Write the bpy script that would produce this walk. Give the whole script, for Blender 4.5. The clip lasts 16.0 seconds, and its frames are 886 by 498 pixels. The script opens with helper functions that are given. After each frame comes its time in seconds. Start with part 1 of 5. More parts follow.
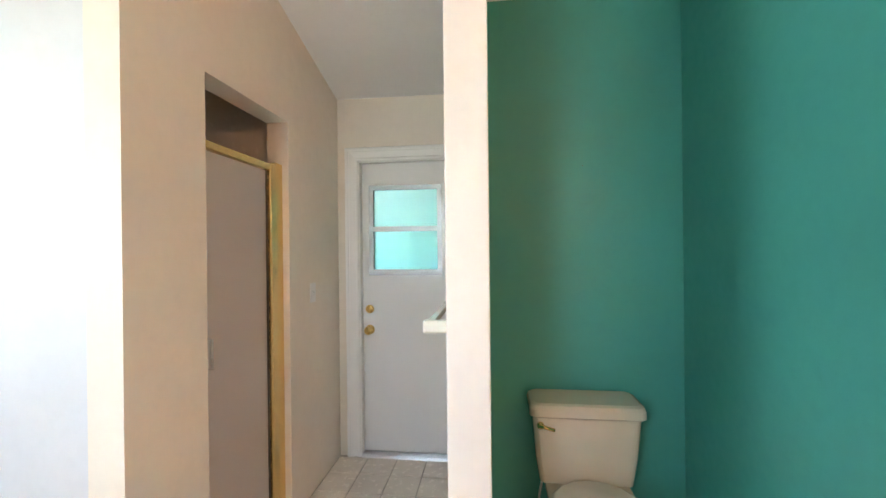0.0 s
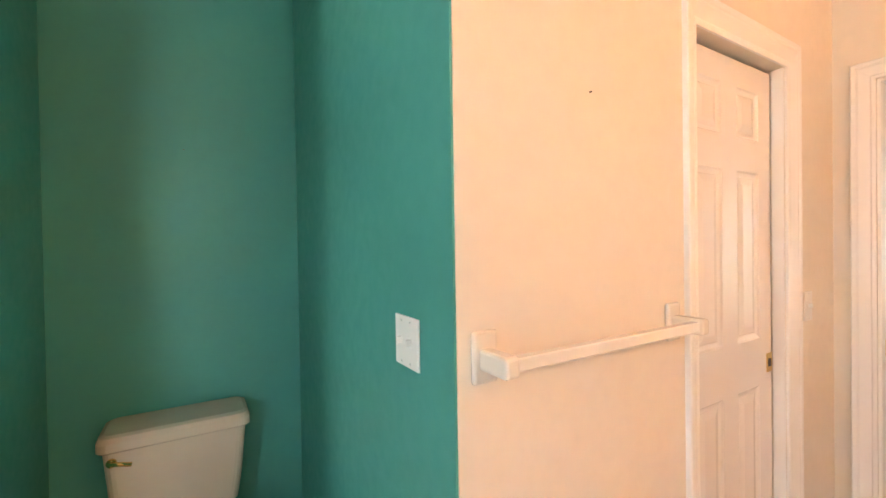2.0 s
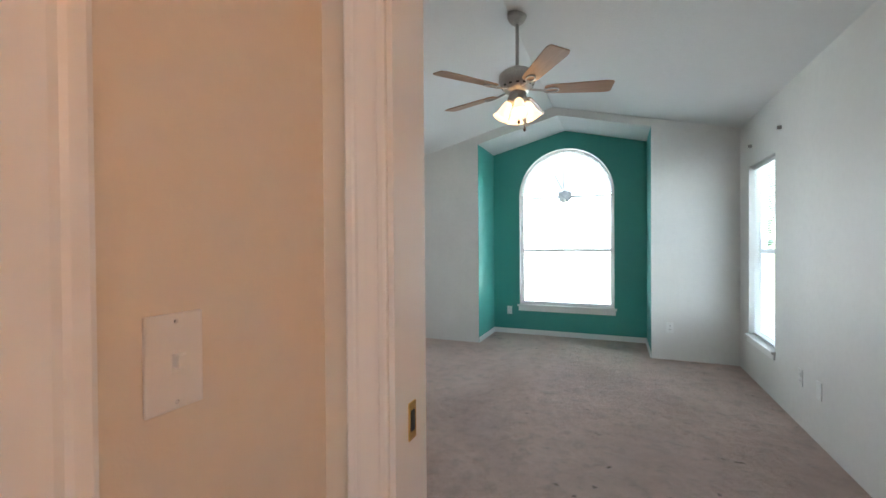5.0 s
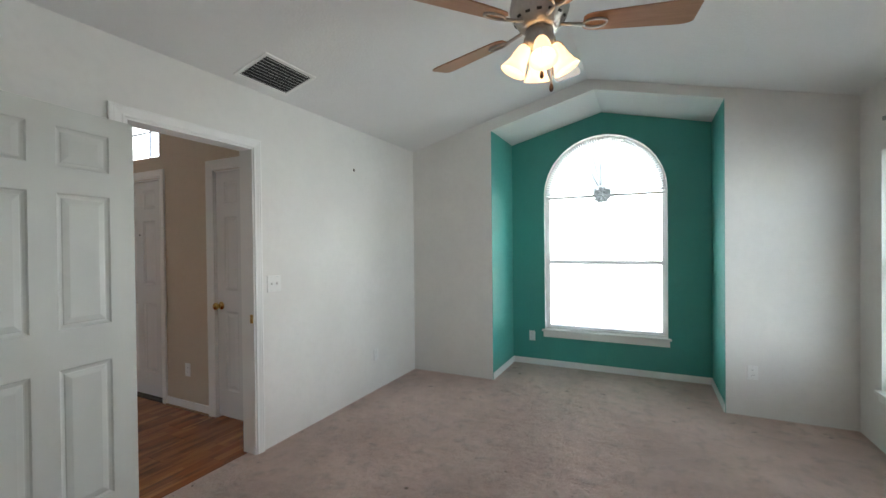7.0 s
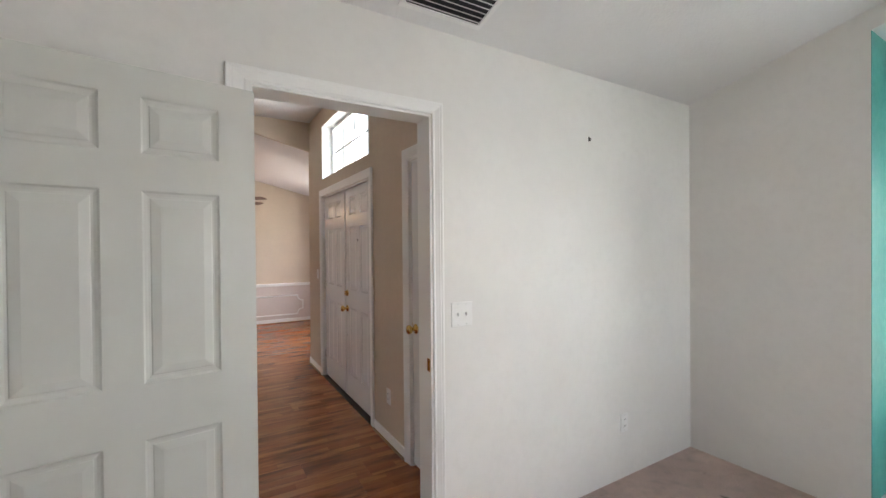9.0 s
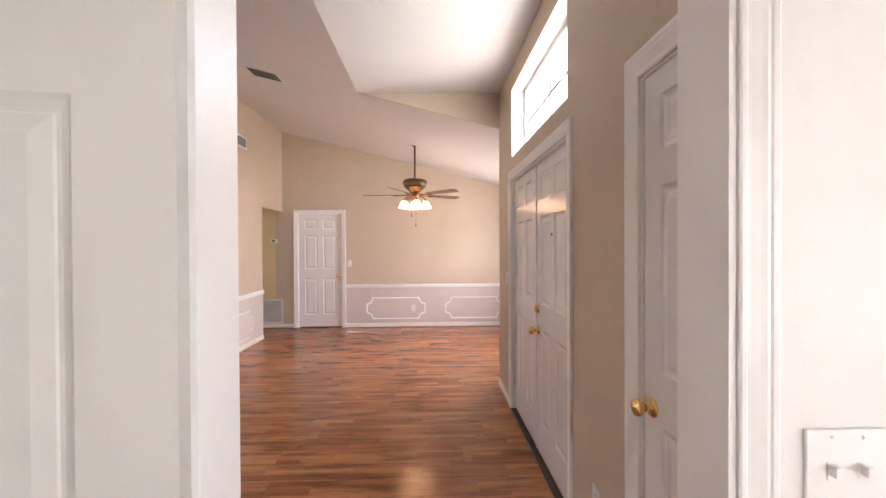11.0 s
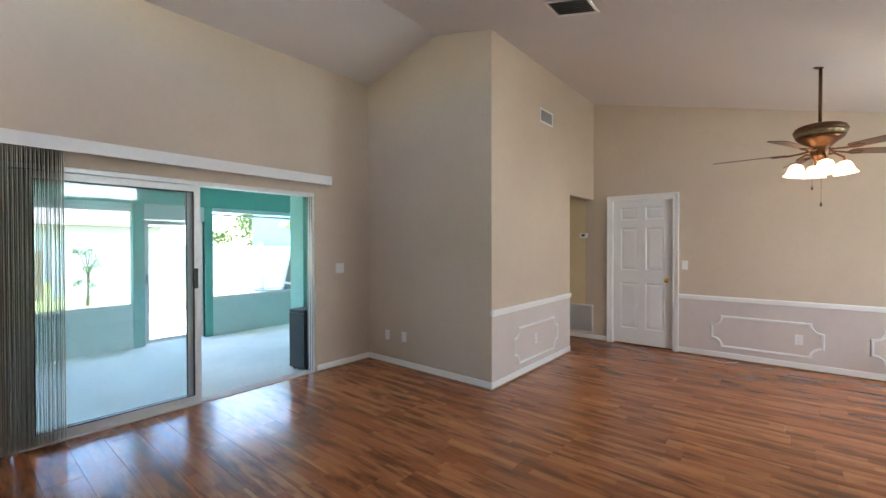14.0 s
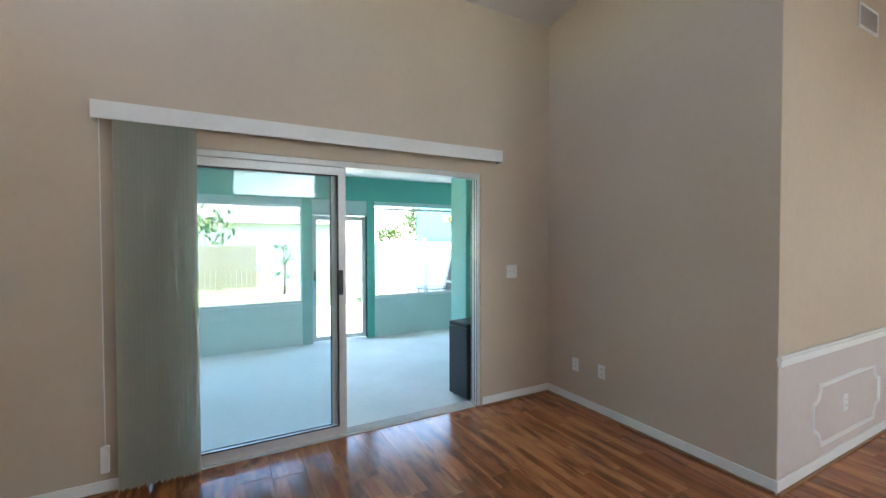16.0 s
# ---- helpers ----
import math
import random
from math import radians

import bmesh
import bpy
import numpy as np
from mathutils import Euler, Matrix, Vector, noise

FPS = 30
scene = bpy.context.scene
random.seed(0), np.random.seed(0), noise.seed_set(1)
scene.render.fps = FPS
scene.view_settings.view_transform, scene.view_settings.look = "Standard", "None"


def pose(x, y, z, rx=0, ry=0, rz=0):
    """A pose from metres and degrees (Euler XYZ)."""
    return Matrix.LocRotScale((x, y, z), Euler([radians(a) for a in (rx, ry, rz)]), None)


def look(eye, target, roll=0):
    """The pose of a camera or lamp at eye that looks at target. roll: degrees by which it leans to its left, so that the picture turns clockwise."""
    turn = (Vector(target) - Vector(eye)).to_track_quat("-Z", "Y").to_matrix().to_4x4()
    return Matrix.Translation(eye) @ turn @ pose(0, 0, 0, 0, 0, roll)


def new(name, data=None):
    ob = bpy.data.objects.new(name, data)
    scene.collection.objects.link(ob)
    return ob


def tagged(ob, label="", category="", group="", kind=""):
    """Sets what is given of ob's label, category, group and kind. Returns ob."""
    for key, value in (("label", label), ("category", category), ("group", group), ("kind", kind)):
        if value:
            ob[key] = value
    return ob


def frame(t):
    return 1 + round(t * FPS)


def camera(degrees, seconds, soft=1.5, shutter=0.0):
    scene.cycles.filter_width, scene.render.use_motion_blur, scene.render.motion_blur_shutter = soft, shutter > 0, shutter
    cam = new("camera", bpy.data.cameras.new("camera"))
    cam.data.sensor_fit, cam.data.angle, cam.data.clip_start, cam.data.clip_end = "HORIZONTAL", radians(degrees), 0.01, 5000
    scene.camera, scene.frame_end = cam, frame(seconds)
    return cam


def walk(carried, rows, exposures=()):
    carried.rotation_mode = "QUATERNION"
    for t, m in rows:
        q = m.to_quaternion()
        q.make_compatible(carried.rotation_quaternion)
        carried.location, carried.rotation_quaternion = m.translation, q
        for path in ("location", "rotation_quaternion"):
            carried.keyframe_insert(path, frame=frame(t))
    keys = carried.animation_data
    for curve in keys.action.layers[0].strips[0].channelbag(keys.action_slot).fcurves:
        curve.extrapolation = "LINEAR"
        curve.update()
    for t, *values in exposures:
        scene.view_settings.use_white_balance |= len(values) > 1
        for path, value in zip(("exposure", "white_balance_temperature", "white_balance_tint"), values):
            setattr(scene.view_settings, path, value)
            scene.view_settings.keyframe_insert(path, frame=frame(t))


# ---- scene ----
# ---- camera and walk ----
cam = camera(94.1, 16.0)
PATH = [
    (0, (0.738, 0.332, 1.446), (0.498, 2.317, 1.443), -0.6),
    (0.5, (0.823, 0.319, 1.452), (0.93, 2.316, 1.448), -0.7),
    (1, (0.923, 0.313, 1.449), (1.375, 2.261, 1.44), -0.8),
    (1.5, (1.052, 0.315, 1.44), (1.814, 2.164, 1.422), -1.0),
    (2, (1.227, 0.329, 1.418), (2.246, 2.049, 1.397), -0.9),
    (2.5, (1.426, 0.363, 1.383), (2.66, 1.936, 1.365), -0.9),
    (3, (1.684, 0.42, 1.345), (3.107, 1.825, 1.325), -0.8),
    (3.5, (2.006, 0.459, 1.311), (3.587, 1.683, 1.285), -0.5),
    (4, (2.409, 0.514, 1.263), (4.137, 1.521, 1.246), -0.6),
    (4.5, (2.697, 0.503, 1.271), (4.54, 1.279, 1.25), -0.4),
    (7, (4.036, 0.736, 1.412), (5.83, 1.62, 1.394), -0.6),
    (7.5, (4.312, 0.872, 1.434), (5.97, 1.991, 1.413), -0.6),
    (8, (4.595, 0.994, 1.451), (6.068, 2.347, 1.436), -0.6),
    (8.5, (4.844, 1.189, 1.457), (6.102, 2.745, 1.446), -0.5),
    (9, (5.051, 1.455, 1.479), (6.07, 3.176, 1.464), -0.5),
    (11.5, (5.569, 2.815, 1.468), (5.398, 4.807, 1.451), -0.3),
    (12, (5.531, 3.073, 1.454), (5.135, 5.033, 1.439), -0.4),
    (12.5, (5.467, 3.293, 1.452), (4.85, 5.195, 1.435), -0.4),
    (13, (5.398, 3.501, 1.451), (4.542, 5.308, 1.43), -0.2),
    (13.5, (5.278, 3.674, 1.44), (4.199, 5.358, 1.418), -0.2),
    (14, (5.097, 3.827, 1.431), (3.821, 5.367, 1.409), -0.1),
    (14.5, (4.883, 4.015, 1.43), (3.427, 5.386, 1.405), -0.1),
    (15, (4.64, 4.167, 1.413), (3.049, 5.38, 1.387), -0.1),
    (15.5, (4.341, 4.326, 1.425), (2.65, 5.393, 1.393), -0.1),
    (16, (4.012, 4.482, 1.435), (2.257, 5.439, 1.393), -0.1),
]
EXPOSURES = [
    (0.0, 4.35, 6500, 9),
    (0.5, 4.65, 6500, 9),
    (1.0, 4.6, 6800, 12),
    (1.5, 4.35, 6850, 10),
    (2.5, 3.95, 7250, 17),
    (3.0, 3.4, 7600, 29),
    (3.5, 3.3, 7300, 24),
    (4.0, 3.2, 6650, 17),
    (4.5, 3.3, 6100, 10),
    (7.0, 3.15, 6500, 12),
    (8.0, 3.0, 6700, 15),
    (8.5, 3.15, 6800, 17),
    (9.0, 3.5, 6800, 18),
    (11.5, 4.2, 7200, 27),
    (12.5, 4.35, 7050, 23),
    (13.5, 3.8, 6600, 14),
    (14.5, 3.5, 6400, 10),
    (16.0, 3.52, 6300, 8),
]
walk(cam, [(t, look(eye, target, roll)) for t, eye, target, roll in PATH], EXPOSURES)


# ---- world, sun and the large lights ----
world = bpy.data.worlds.new("sky_world")
scene.world = world
world.use_nodes = True
wn = world.node_tree
sky = wn.nodes.new("ShaderNodeTexSky")
sky.sky_type = "NISHITA"
sky.sun_disc = False
sky.sun_elevation, sky.sun_rotation = radians(51), radians(-3)
wn.links.new(sky.outputs[0], wn.nodes["Background"].inputs[0])
wn.nodes["Background"].inputs[1].default_value = 0.15


def lamp(name, kind, energy, color, matrix, **settings):
    data = bpy.data.lights.new(name, kind)
    data.energy, data.color = energy, color
    for key, value in settings.items():
        if key == "shape":
            data.shape = value
        elif key == "size":
            data.size = value
        elif key == "size_y":
            data.size_y = value
        elif key == "radius":
            data.shadow_soft_size = value
        elif key == "angle":
            data.angle = value
    ob = new(name, data)
    ob.matrix_world = matrix
    return ob


DAY = (0.93, 0.97, 1.0)
BULB = (1.0, 0.58, 0.27)
lamp("sun", "SUN", 5.0, (1.0, 0.95, 0.88), look((-0.3, 6.0, 7.6), (0, 0, 0)), angle=radians(0.5))
# daylight standing in the window openings, just outside the panes
lamp("sky_arch_window", "AREA", 7.0, (0.95, 0.975, 1.0), look((9.12, 1.17, 1.5), (5, 1.17, 1.35)), shape="RECTANGLE", size=1.3, size_y=2.2)
lamp("sky_side_window", "AREA", 3.2, (0.88, 0.955, 1.0), look((7.45, -0.93, 1.2), (7.3, 3, 1.1)), shape="RECTANGLE", size=0.75, size_y=1.65)
lamp("sky_transom", "AREA", 1.8, DAY, look((6.62, 5.46, 2.52), (3, 5.46, 2.52)), shape="RECTANGLE", size=1.5, size_y=0.6)
lamp("sky_dining_window", "AREA", 3.8, DAY, look((7.42, 8.5, 1.5), (4, 8.7, 1.2)), shape="RECTANGLE", size=1.4, size_y=1.3)
lamp("sky_bath_window", "AREA", 0.85, DAY, look((-0.35, -1.2, 1.7), (-0.3, 2, 1.4)), shape="RECTANGLE", size=0.6, size_y=1.05)
lamp("sky_bath_west", "AREA", 1.5, DAY, look((-2.42, 0.35, 1.75), (1.6, 1.4, 1.5)), shape="RECTANGLE", size=0.9, size_y=0.9)


# ---- materials ----
def shader(name):
    m = bpy.data.materials.new(name)
    m.use_nodes = True
    t = m.node_tree
    return m, t, t.nodes["Principled BSDF"]


def put(t, kind, **values):
    n = t.nodes.new(kind)
    for key, value in values.items():
        n.inputs[key.replace("_", " ")].default_value = value
    return n


def coords(t, scale=(1, 1, 1)):
    g = t.nodes.new("ShaderNodeNewGeometry")
    mp = t.nodes.new("ShaderNodeMapping")
    mp.inputs["Scale"].default_value = scale
    t.links.new(g.outputs["Position"], mp.inputs["Vector"])
    return mp.outputs[0]


def mixed(t, fac, a, b, blend="MIX"):
    n = t.nodes.new("ShaderNodeMix")
    n.data_type, n.blend_type = "RGBA", blend
    for socket, value in ((n.inputs[0], fac), (n.inputs[6], a), (n.inputs[7], b)):
        if hasattr(value, "is_output"):
            t.links.new(value, socket)
        elif isinstance(value, tuple):
            socket.default_value = (*value[:3], 1)
        else:
            socket.default_value = value
    return n.outputs[2]


def ramp(t, source, low, high, a=0.0, b=1.0):
    n = t.nodes.new("ShaderNodeMapRange")
    n.inputs[1].default_value, n.inputs[2].default_value = low, high
    n.inputs[3].default_value, n.inputs[4].default_value = a, b
    t.links.new(source, n.inputs[0])
    return n.outputs[0]


def noise_of(t, vec, scale, detail=3.0, rough=0.55):
    n = put(t, "ShaderNodeTexNoise", Scale=scale, Detail=detail, Roughness=rough)
    t.links.new(vec, n.inputs["Vector"])
    return n.outputs[0]


def bumped(t, b, height, strength, distance):
    n = put(t, "ShaderNodeBump", Strength=strength, Distance=distance)
    t.links.new(height, n.inputs["Height"])
    t.links.new(n.outputs[0], b.inputs["Normal"])


def tone(c, k):
    return tuple(min(1.0, v * k) for v in c)


def paint(name, color, rough=0.55, grain=240.0, relief=0.25, vary=0.06, depth=0.0012):
    """Rolled wall paint: orange-peel relief, faint scuffs and uneven coats."""
    m, t, b = shader(name)
    v = coords(t)
    big, small = noise_of(t, v, 1.3, 4), noise_of(t, v, 22.0, 4)
    col = mixed(t, ramp(t, big, 0.3, 0.7), tone(color, 1 - vary), tone(color, 1 + vary * 0.5))
    col = mixed(t, ramp(t, small, 0.45, 0.75, 0, 0.35), col, tone(color, 1 - vary * 1.5))
    t.links.new(col, b.inputs["Base Color"])
    t.links.new(ramp(t, small, 0.2, 0.8, rough - 0.07, rough + 0.08), b.inputs["Roughness"])
    bumped(t, b, noise_of(t, v, grain, 2), relief, depth)
    return m


def plain(name, color, rough=0.4, metal=0.0, vary=0.05, scale=30.0, coat=0.0, wear=0.06):
    m, t, b = shader(name)
    v = coords(t)
    n = noise_of(t, v, scale, 4)
    t.links.new(mixed(t, ramp(t, n, 0.3, 0.7), tone(color, 1 - vary), tone(color, 1 + vary)), b.inputs["Base Color"])
    t.links.new(ramp(t, noise_of(t, v, scale * 4, 3), 0.25, 0.75, max(0.02, rough - wear), rough + wear), b.inputs["Roughness"])
    b.inputs["Metallic"].default_value = metal
    b.inputs["Coat Weight"].default_value = coat
    return m


WHITE = paint("white_wall_paint", (0.80, 0.79, 0.76))
BATHWHITE = paint("bath_wall_paint", (0.80, 0.74, 0.64))
BATHLIGHT = paint("bath_white_paint", (0.65, 0.67, 0.69))
TEAL = paint("teal_wall_paint", (0.070, 0.350, 0.305), 0.45)
BEIGE = paint("beige_wall_paint", (0.60, 0.493, 0.382))
YELLOW = paint("hall_yellow_paint", (0.80, 0.64, 0.38))
CEIL = paint("ceiling_paint", (0.78, 0.78, 0.77), 0.8, 60.0, 0.6, 0.03, 0.004)
CEILPINK = paint("vault_ceiling_paint", (0.74, 0.69, 0.68), 0.8, 60.0, 0.6, 0.03, 0.004)
TRIM = plain("white_trim_enamel", (0.85, 0.85, 0.83), 0.34, 0, 0.015, 3, 0.0, 0.02)
# white door enamel with the folded leaf's shade put into a greyer colour
DIMDOOR = plain("shaded_door_paint", (0.60, 0.61, 0.575), 0.38, 0, 0.03, 4, 0.0, 0.04)
DOORW = plain("white_door_enamel", (0.80, 0.80, 0.79), 0.22, 0, 0.015, 3, 0.0, 0.02)
LANAI = paint("lanai_aqua_paint", (0.30, 0.62, 0.56), 0.7, 40.0, 0.8, 0.08, 0.006)
LANAIDARK = paint("lanai_teal_paint", (0.13, 0.44, 0.36), 0.7, 40.0, 0.8, 0.08, 0.006)
LANAIPALE = paint("lanai_knee_wall_paint", (0.54, 0.68, 0.65), 0.7, 40.0, 0.5, 0.08, 0.004)
BRASS = plain("polished_brass", (0.85, 0.60, 0.22), 0.16, 1.0, 0.06, 60)
CHROME = plain("satin_aluminium", (0.72, 0.72, 0.72), 0.28, 1.0, 0.05, 80)
NICKEL = plain("brushed_nickel", (0.45, 0.42, 0.39), 0.35, 1.0, 0.08, 90)
DARK = plain("black_plastic", (0.02, 0.02, 0.022), 0.4, 0, 0.1, 20)
PLASTIC = plain("white_plastic", (0.82, 0.82, 0.80), 0.35, 0, 0.02, 20)
CERAMIC = plain("bone_ceramic", (0.64, 0.56, 0.45), 0.12, 0, 0.03, 6, 0.5)


def glass(name, color=(1, 1, 1), rough=0.0):
    m, t, b = shader(name)
    b.inputs["Base Color"].default_value = (*color, 1)
    b.inputs["Transmission Weight"].default_value = 1.0
    b.inputs["Roughness"].default_value = rough
    b.inputs["IOR"].default_value = 1.45
    return m


PANE = glass("window_glass", (0.97, 1.0, 0.99))
SLIDERGLASS = glass("tinted_door_glass", (0.89, 0.95, 0.96))
# a weak translucent layer puts a pale haze into the patio glass
sg = SLIDERGLASS.node_tree
film, haze = sg.nodes.new("ShaderNodeMixShader"), sg.nodes.new("ShaderNodeBsdfTranslucent")
haze.inputs[0].default_value, film.inputs[0].default_value = (0.85, 0.88, 0.88, 1), 0.06
sg.links.new(sg.nodes["Principled BSDF"].outputs[0], film.inputs[1])
sg.links.new(haze.outputs[0], film.inputs[2])
sg.links.new(film.outputs[0], sg.nodes["Material Output"].inputs[0])
DULLALU = plain("dull_aluminium", (0.30, 0.30, 0.31), 0.38, 1.0, 0.08, 80)
FROSTED = glass("obscure_glass", (0.66, 0.82, 0.79), 0.45)
SHOWERGLASS = glass("pebbled_shower_glass", (0.84, 0.81, 0.78), 0.35)
SHOWERWHITE = plain("white_shower_surround", (0.84, 0.83, 0.80), 0.25, 0, 0.02, 5)
SHOWERGLASS.node_tree.nodes["Principled BSDF"].inputs["Transmission Weight"].default_value = 0.55


def carpet():
    m, t, b = shader("beige_carpet")
    v = coords(t)
    patch, tread, pile = noise_of(t, v, 1.6, 5, 0.62), noise_of(t, v, 9.0, 5, 0.65), noise_of(t, v, 190.0, 3)
    col = mixed(t, ramp(t, patch, 0.36, 0.64), (0.56, 0.395, 0.338), (0.74, 0.55, 0.477))
    col = mixed(t, ramp(t, tread, 0.50, 0.70, 0, 0.55), col, (0.33, 0.255, 0.215))
    nap = noise_of(t, v, 34.0, 4, 0.7)
    col = mixed(t, ramp(t, nap, 0.50, 0.74, 0, 0.28), col, (0.36, 0.28, 0.24))
    col = mixed(t, ramp(t, pile, 0.3, 0.75, 0, 0.25), col, (0.29, 0.235, 0.20))
    wide = t.nodes.new("ShaderNodeMapping")
    wide.inputs["Scale"].default_value = (1.0, 0.6, 1.0)
    t.links.new(v, wide.inputs["Vector"])
    spot = noise_of(t, wide.outputs[0], 17.0, 2, 0.5)
    zone = noise_of(t, v, 2.3, 2, 0.5)
    both = t.nodes.new("ShaderNodeMath")
    both.operation = "MULTIPLY"
    t.links.new(ramp(t, spot, 0.685, 0.725), both.inputs[0])
    t.links.new(ramp(t, zone, 0.47, 0.55, 0, 0.85), both.inputs[1])
    col = mixed(t, both.outputs[0], col, (0.12, 0.075, 0.05))
    t.links.new(col, b.inputs["Base Color"])
    b.inputs["Roughness"].default_value = 0.95
    b.inputs["Sheen Weight"].default_value = 0.3
    h = t.nodes.new("ShaderNodeMath")
    h.operation = "MULTIPLY_ADD"
    h.inputs[1].default_value = 4.0
    t.links.new(tread, h.inputs[0])
    t.links.new(pile, h.inputs[2])
    bumped(t, b, h.outputs[0], 0.9, 0.014)
    return m


CARPET = carpet()


def laminate():
    """Warm oak-look strip laminate, three strips to a board, the grain along x."""
    m, t, b = shader("oak_laminate")
    info = t.nodes.new("ShaderNodeObjectInfo")
    tex = t.nodes.new("ShaderNodeTexCoord")
    shift = t.nodes.new("ShaderNodeVectorMath")
    shift.operation = "MULTIPLY_ADD"
    combine = t.nodes.new("ShaderNodeCombineXYZ")
    for n in range(3):
        t.links.new(info.outputs["Random"], combine.inputs[n])
    shift.inputs[1].default_value = (37.0, 11.0, 5.0)
    t.links.new(combine.outputs[0], shift.inputs[0])
    t.links.new(tex.outputs["Object"], shift.inputs[2])
    brick = put(t, "ShaderNodeTexBrick", Scale=1.0, Mortar_Size=0.0012, Brick_Width=0.58, Row_Height=0.0645)
    brick.offset, brick.offset_frequency = 0.37, 2
    brick.inputs["Color1"].default_value = (0, 0, 0, 1)
    brick.inputs["Color2"].default_value = (1, 1, 1, 1)
    brick.inputs["Mortar"].default_value = (0.1, 0.1, 0.1, 1)
    t.links.new(shift.outputs[0], brick.inputs["Vector"])
    mp = t.nodes.new("ShaderNodeMapping")
    mp.inputs["Scale"].default_value = (1.3, 15.0, 1)
    t.links.new(shift.outputs[0], mp.inputs["Vector"])
    grain = noise_of(t, mp.outputs[0], 3.2, 6, 0.65)
    mp2 = t.nodes.new("ShaderNodeMapping")
    mp2.inputs["Scale"].default_value = (1.0, 5.5, 1)
    t.links.new(shift.outputs[0], mp2.inputs["Vector"])
    blot = noise_of(t, mp2.outputs[0], 2.4, 4, 0.6)
    light = mixed(t, brick.outputs["Color"], (0.29, 0.094, 0.032), (0.53, 0.212, 0.078))
    col = mixed(t, ramp(t, blot, 0.47, 0.66, 0, 0.9), light, (0.15, 0.056, 0.023))
    col = mixed(t, ramp(t, grain, 0.50, 0.78, 0, 0.45), col, (0.11, 0.042, 0.018))
    t.links.new(col, b.inputs["Base Color"])
    t.links.new(ramp(t, grain, 0.3, 0.8, 0.13, 0.24), b.inputs["Roughness"])
    bumped(t, b, grain, 0.08, 0.002)
    return m


LAMINATE = laminate()
TILE = plain("cream_floor_tile", (0.78, 0.73, 0.65), 0.25, 0, 0.06, 7)
GROUT = paint("grey_grout", (0.46, 0.42, 0.36), 0.9)
CONCRETE = paint("pale_lanai_carpet", (0.78, 0.80, 0.80), 0.95, 320.0, 0.7, 0.10, 0.004)


# ---- building helpers ----
from mathutils.geometry import tessellate_polygon


def linked(name, bm, mats, parent=None, label="", smooth=False):
    bmesh.ops.recalc_face_normals(bm, faces=bm.faces)
    me = bpy.data.meshes.new(name)
    for f in bm.faces:
        f.smooth = smooth
    bm.to_mesh(me)
    bm.free()
    for mat in mats if isinstance(mats, (list, tuple)) else [mats]:
        me.materials.append(mat)
    ob = new(name, me)
    if parent is not None:
        ob.parent = parent
    if label:
        tagged(ob, label)
    return ob


def part(name, bm, material, parent, label="", smooth=False):
    return linked(name, bm, material, parent, label, smooth)


def structure(ob, label, category):
    return tagged(ob, label, category, kind="structure")


def box(bm, x0, y0, z0, x1, y1, z1, bevel=0.0, mat=0):
    vs = [bm.verts.new(p) for p in ((x0, y0, z0), (x1, y0, z0), (x1, y1, z0), (x0, y1, z0), (x0, y0, z1), (x1, y0, z1), (x1, y1, z1), (x0, y1, z1))]
    fs = [bm.faces.new([vs[i] for i in q]) for q in ((3, 2, 1, 0), (4, 5, 6, 7), (0, 1, 5, 4), (1, 2, 6, 5), (2, 3, 7, 6), (3, 0, 4, 7))]
    for f in fs:
        f.material_index = mat
    if bevel > 0:
        es = list({e for f in fs for e in f.edges})
        bmesh.ops.bevel(bm, geom=es, offset=bevel, segments=2, affect="EDGES", profile=0.5)
    return vs


def boxed(*args, **kw):
    bm = bmesh.new()
    box(bm, *args, **kw)
    return bm


def place(axis, u, c, z):
    return (c, u, z) if axis == "x" else (u, c, z)


def slab(bm, axis, c0, c1, outer, holes=(), mats=(0, 0, 0)):
    """A flat plate with holes: loops of (u, z), its faces at c0 and c1 across the given axis."""
    loops = [list(outer)] + [list(h) for h in holes]
    flat = [p for lp in loops for p in lp]
    tris = tessellate_polygon([[Vector((u, z, 0)) for u, z in lp] for lp in loops])
    sides = []
    for c, mi in ((c0, mats[0]), (c1, mats[1])):
        vs = [bm.verts.new(place(axis, u, c, z)) for u, z in flat]
        sides.append(vs)
        for tri in tris:
            try:
                bm.faces.new([vs[i] for i in tri]).material_index = mi
            except ValueError:
                pass
    n = 0
    for lp in loops:
        k = len(lp)
        for i in range(k):
            a, b = n + i, n + (i + 1) % k
            bm.faces.new((sides[0][a], sides[0][b], sides[1][b], sides[1][a])).material_index = mats[2]
        n += k


def outline(u0, u1, top, doors=(), z0=0.0):
    """A wall's outline: the floor line with door notches (ua, ub, height), then the top from u1 back to u0."""
    pts = [(u0, z0)]
    for ua, ub, zt in sorted(doors):
        if ua > u0:
            pts += [(ua, z0), (ua, zt)]
        else:
            pts[-1] = (u0, zt)
        if ub < u1:
            pts += [(ub, zt), (ub, z0)]
        else:
            pts += [(u1, zt)]
    if not doors or sorted(doors)[-1][1] < u1:
        pts.append((u1, z0))
    return pts + list(top)


def rect(u0, u1, z0, z1):
    return [(u0, z0), (u1, z0), (u1, z1), (u0, z1)]


def wall(name, label, axis, c0, c1, outer, holes, mats, order=(0, 1, 0)):
    bm = bmesh.new()
    slab(bm, axis, c0, c1, outer, holes, order)
    return structure(linked(name, bm, mats), label, "wall")


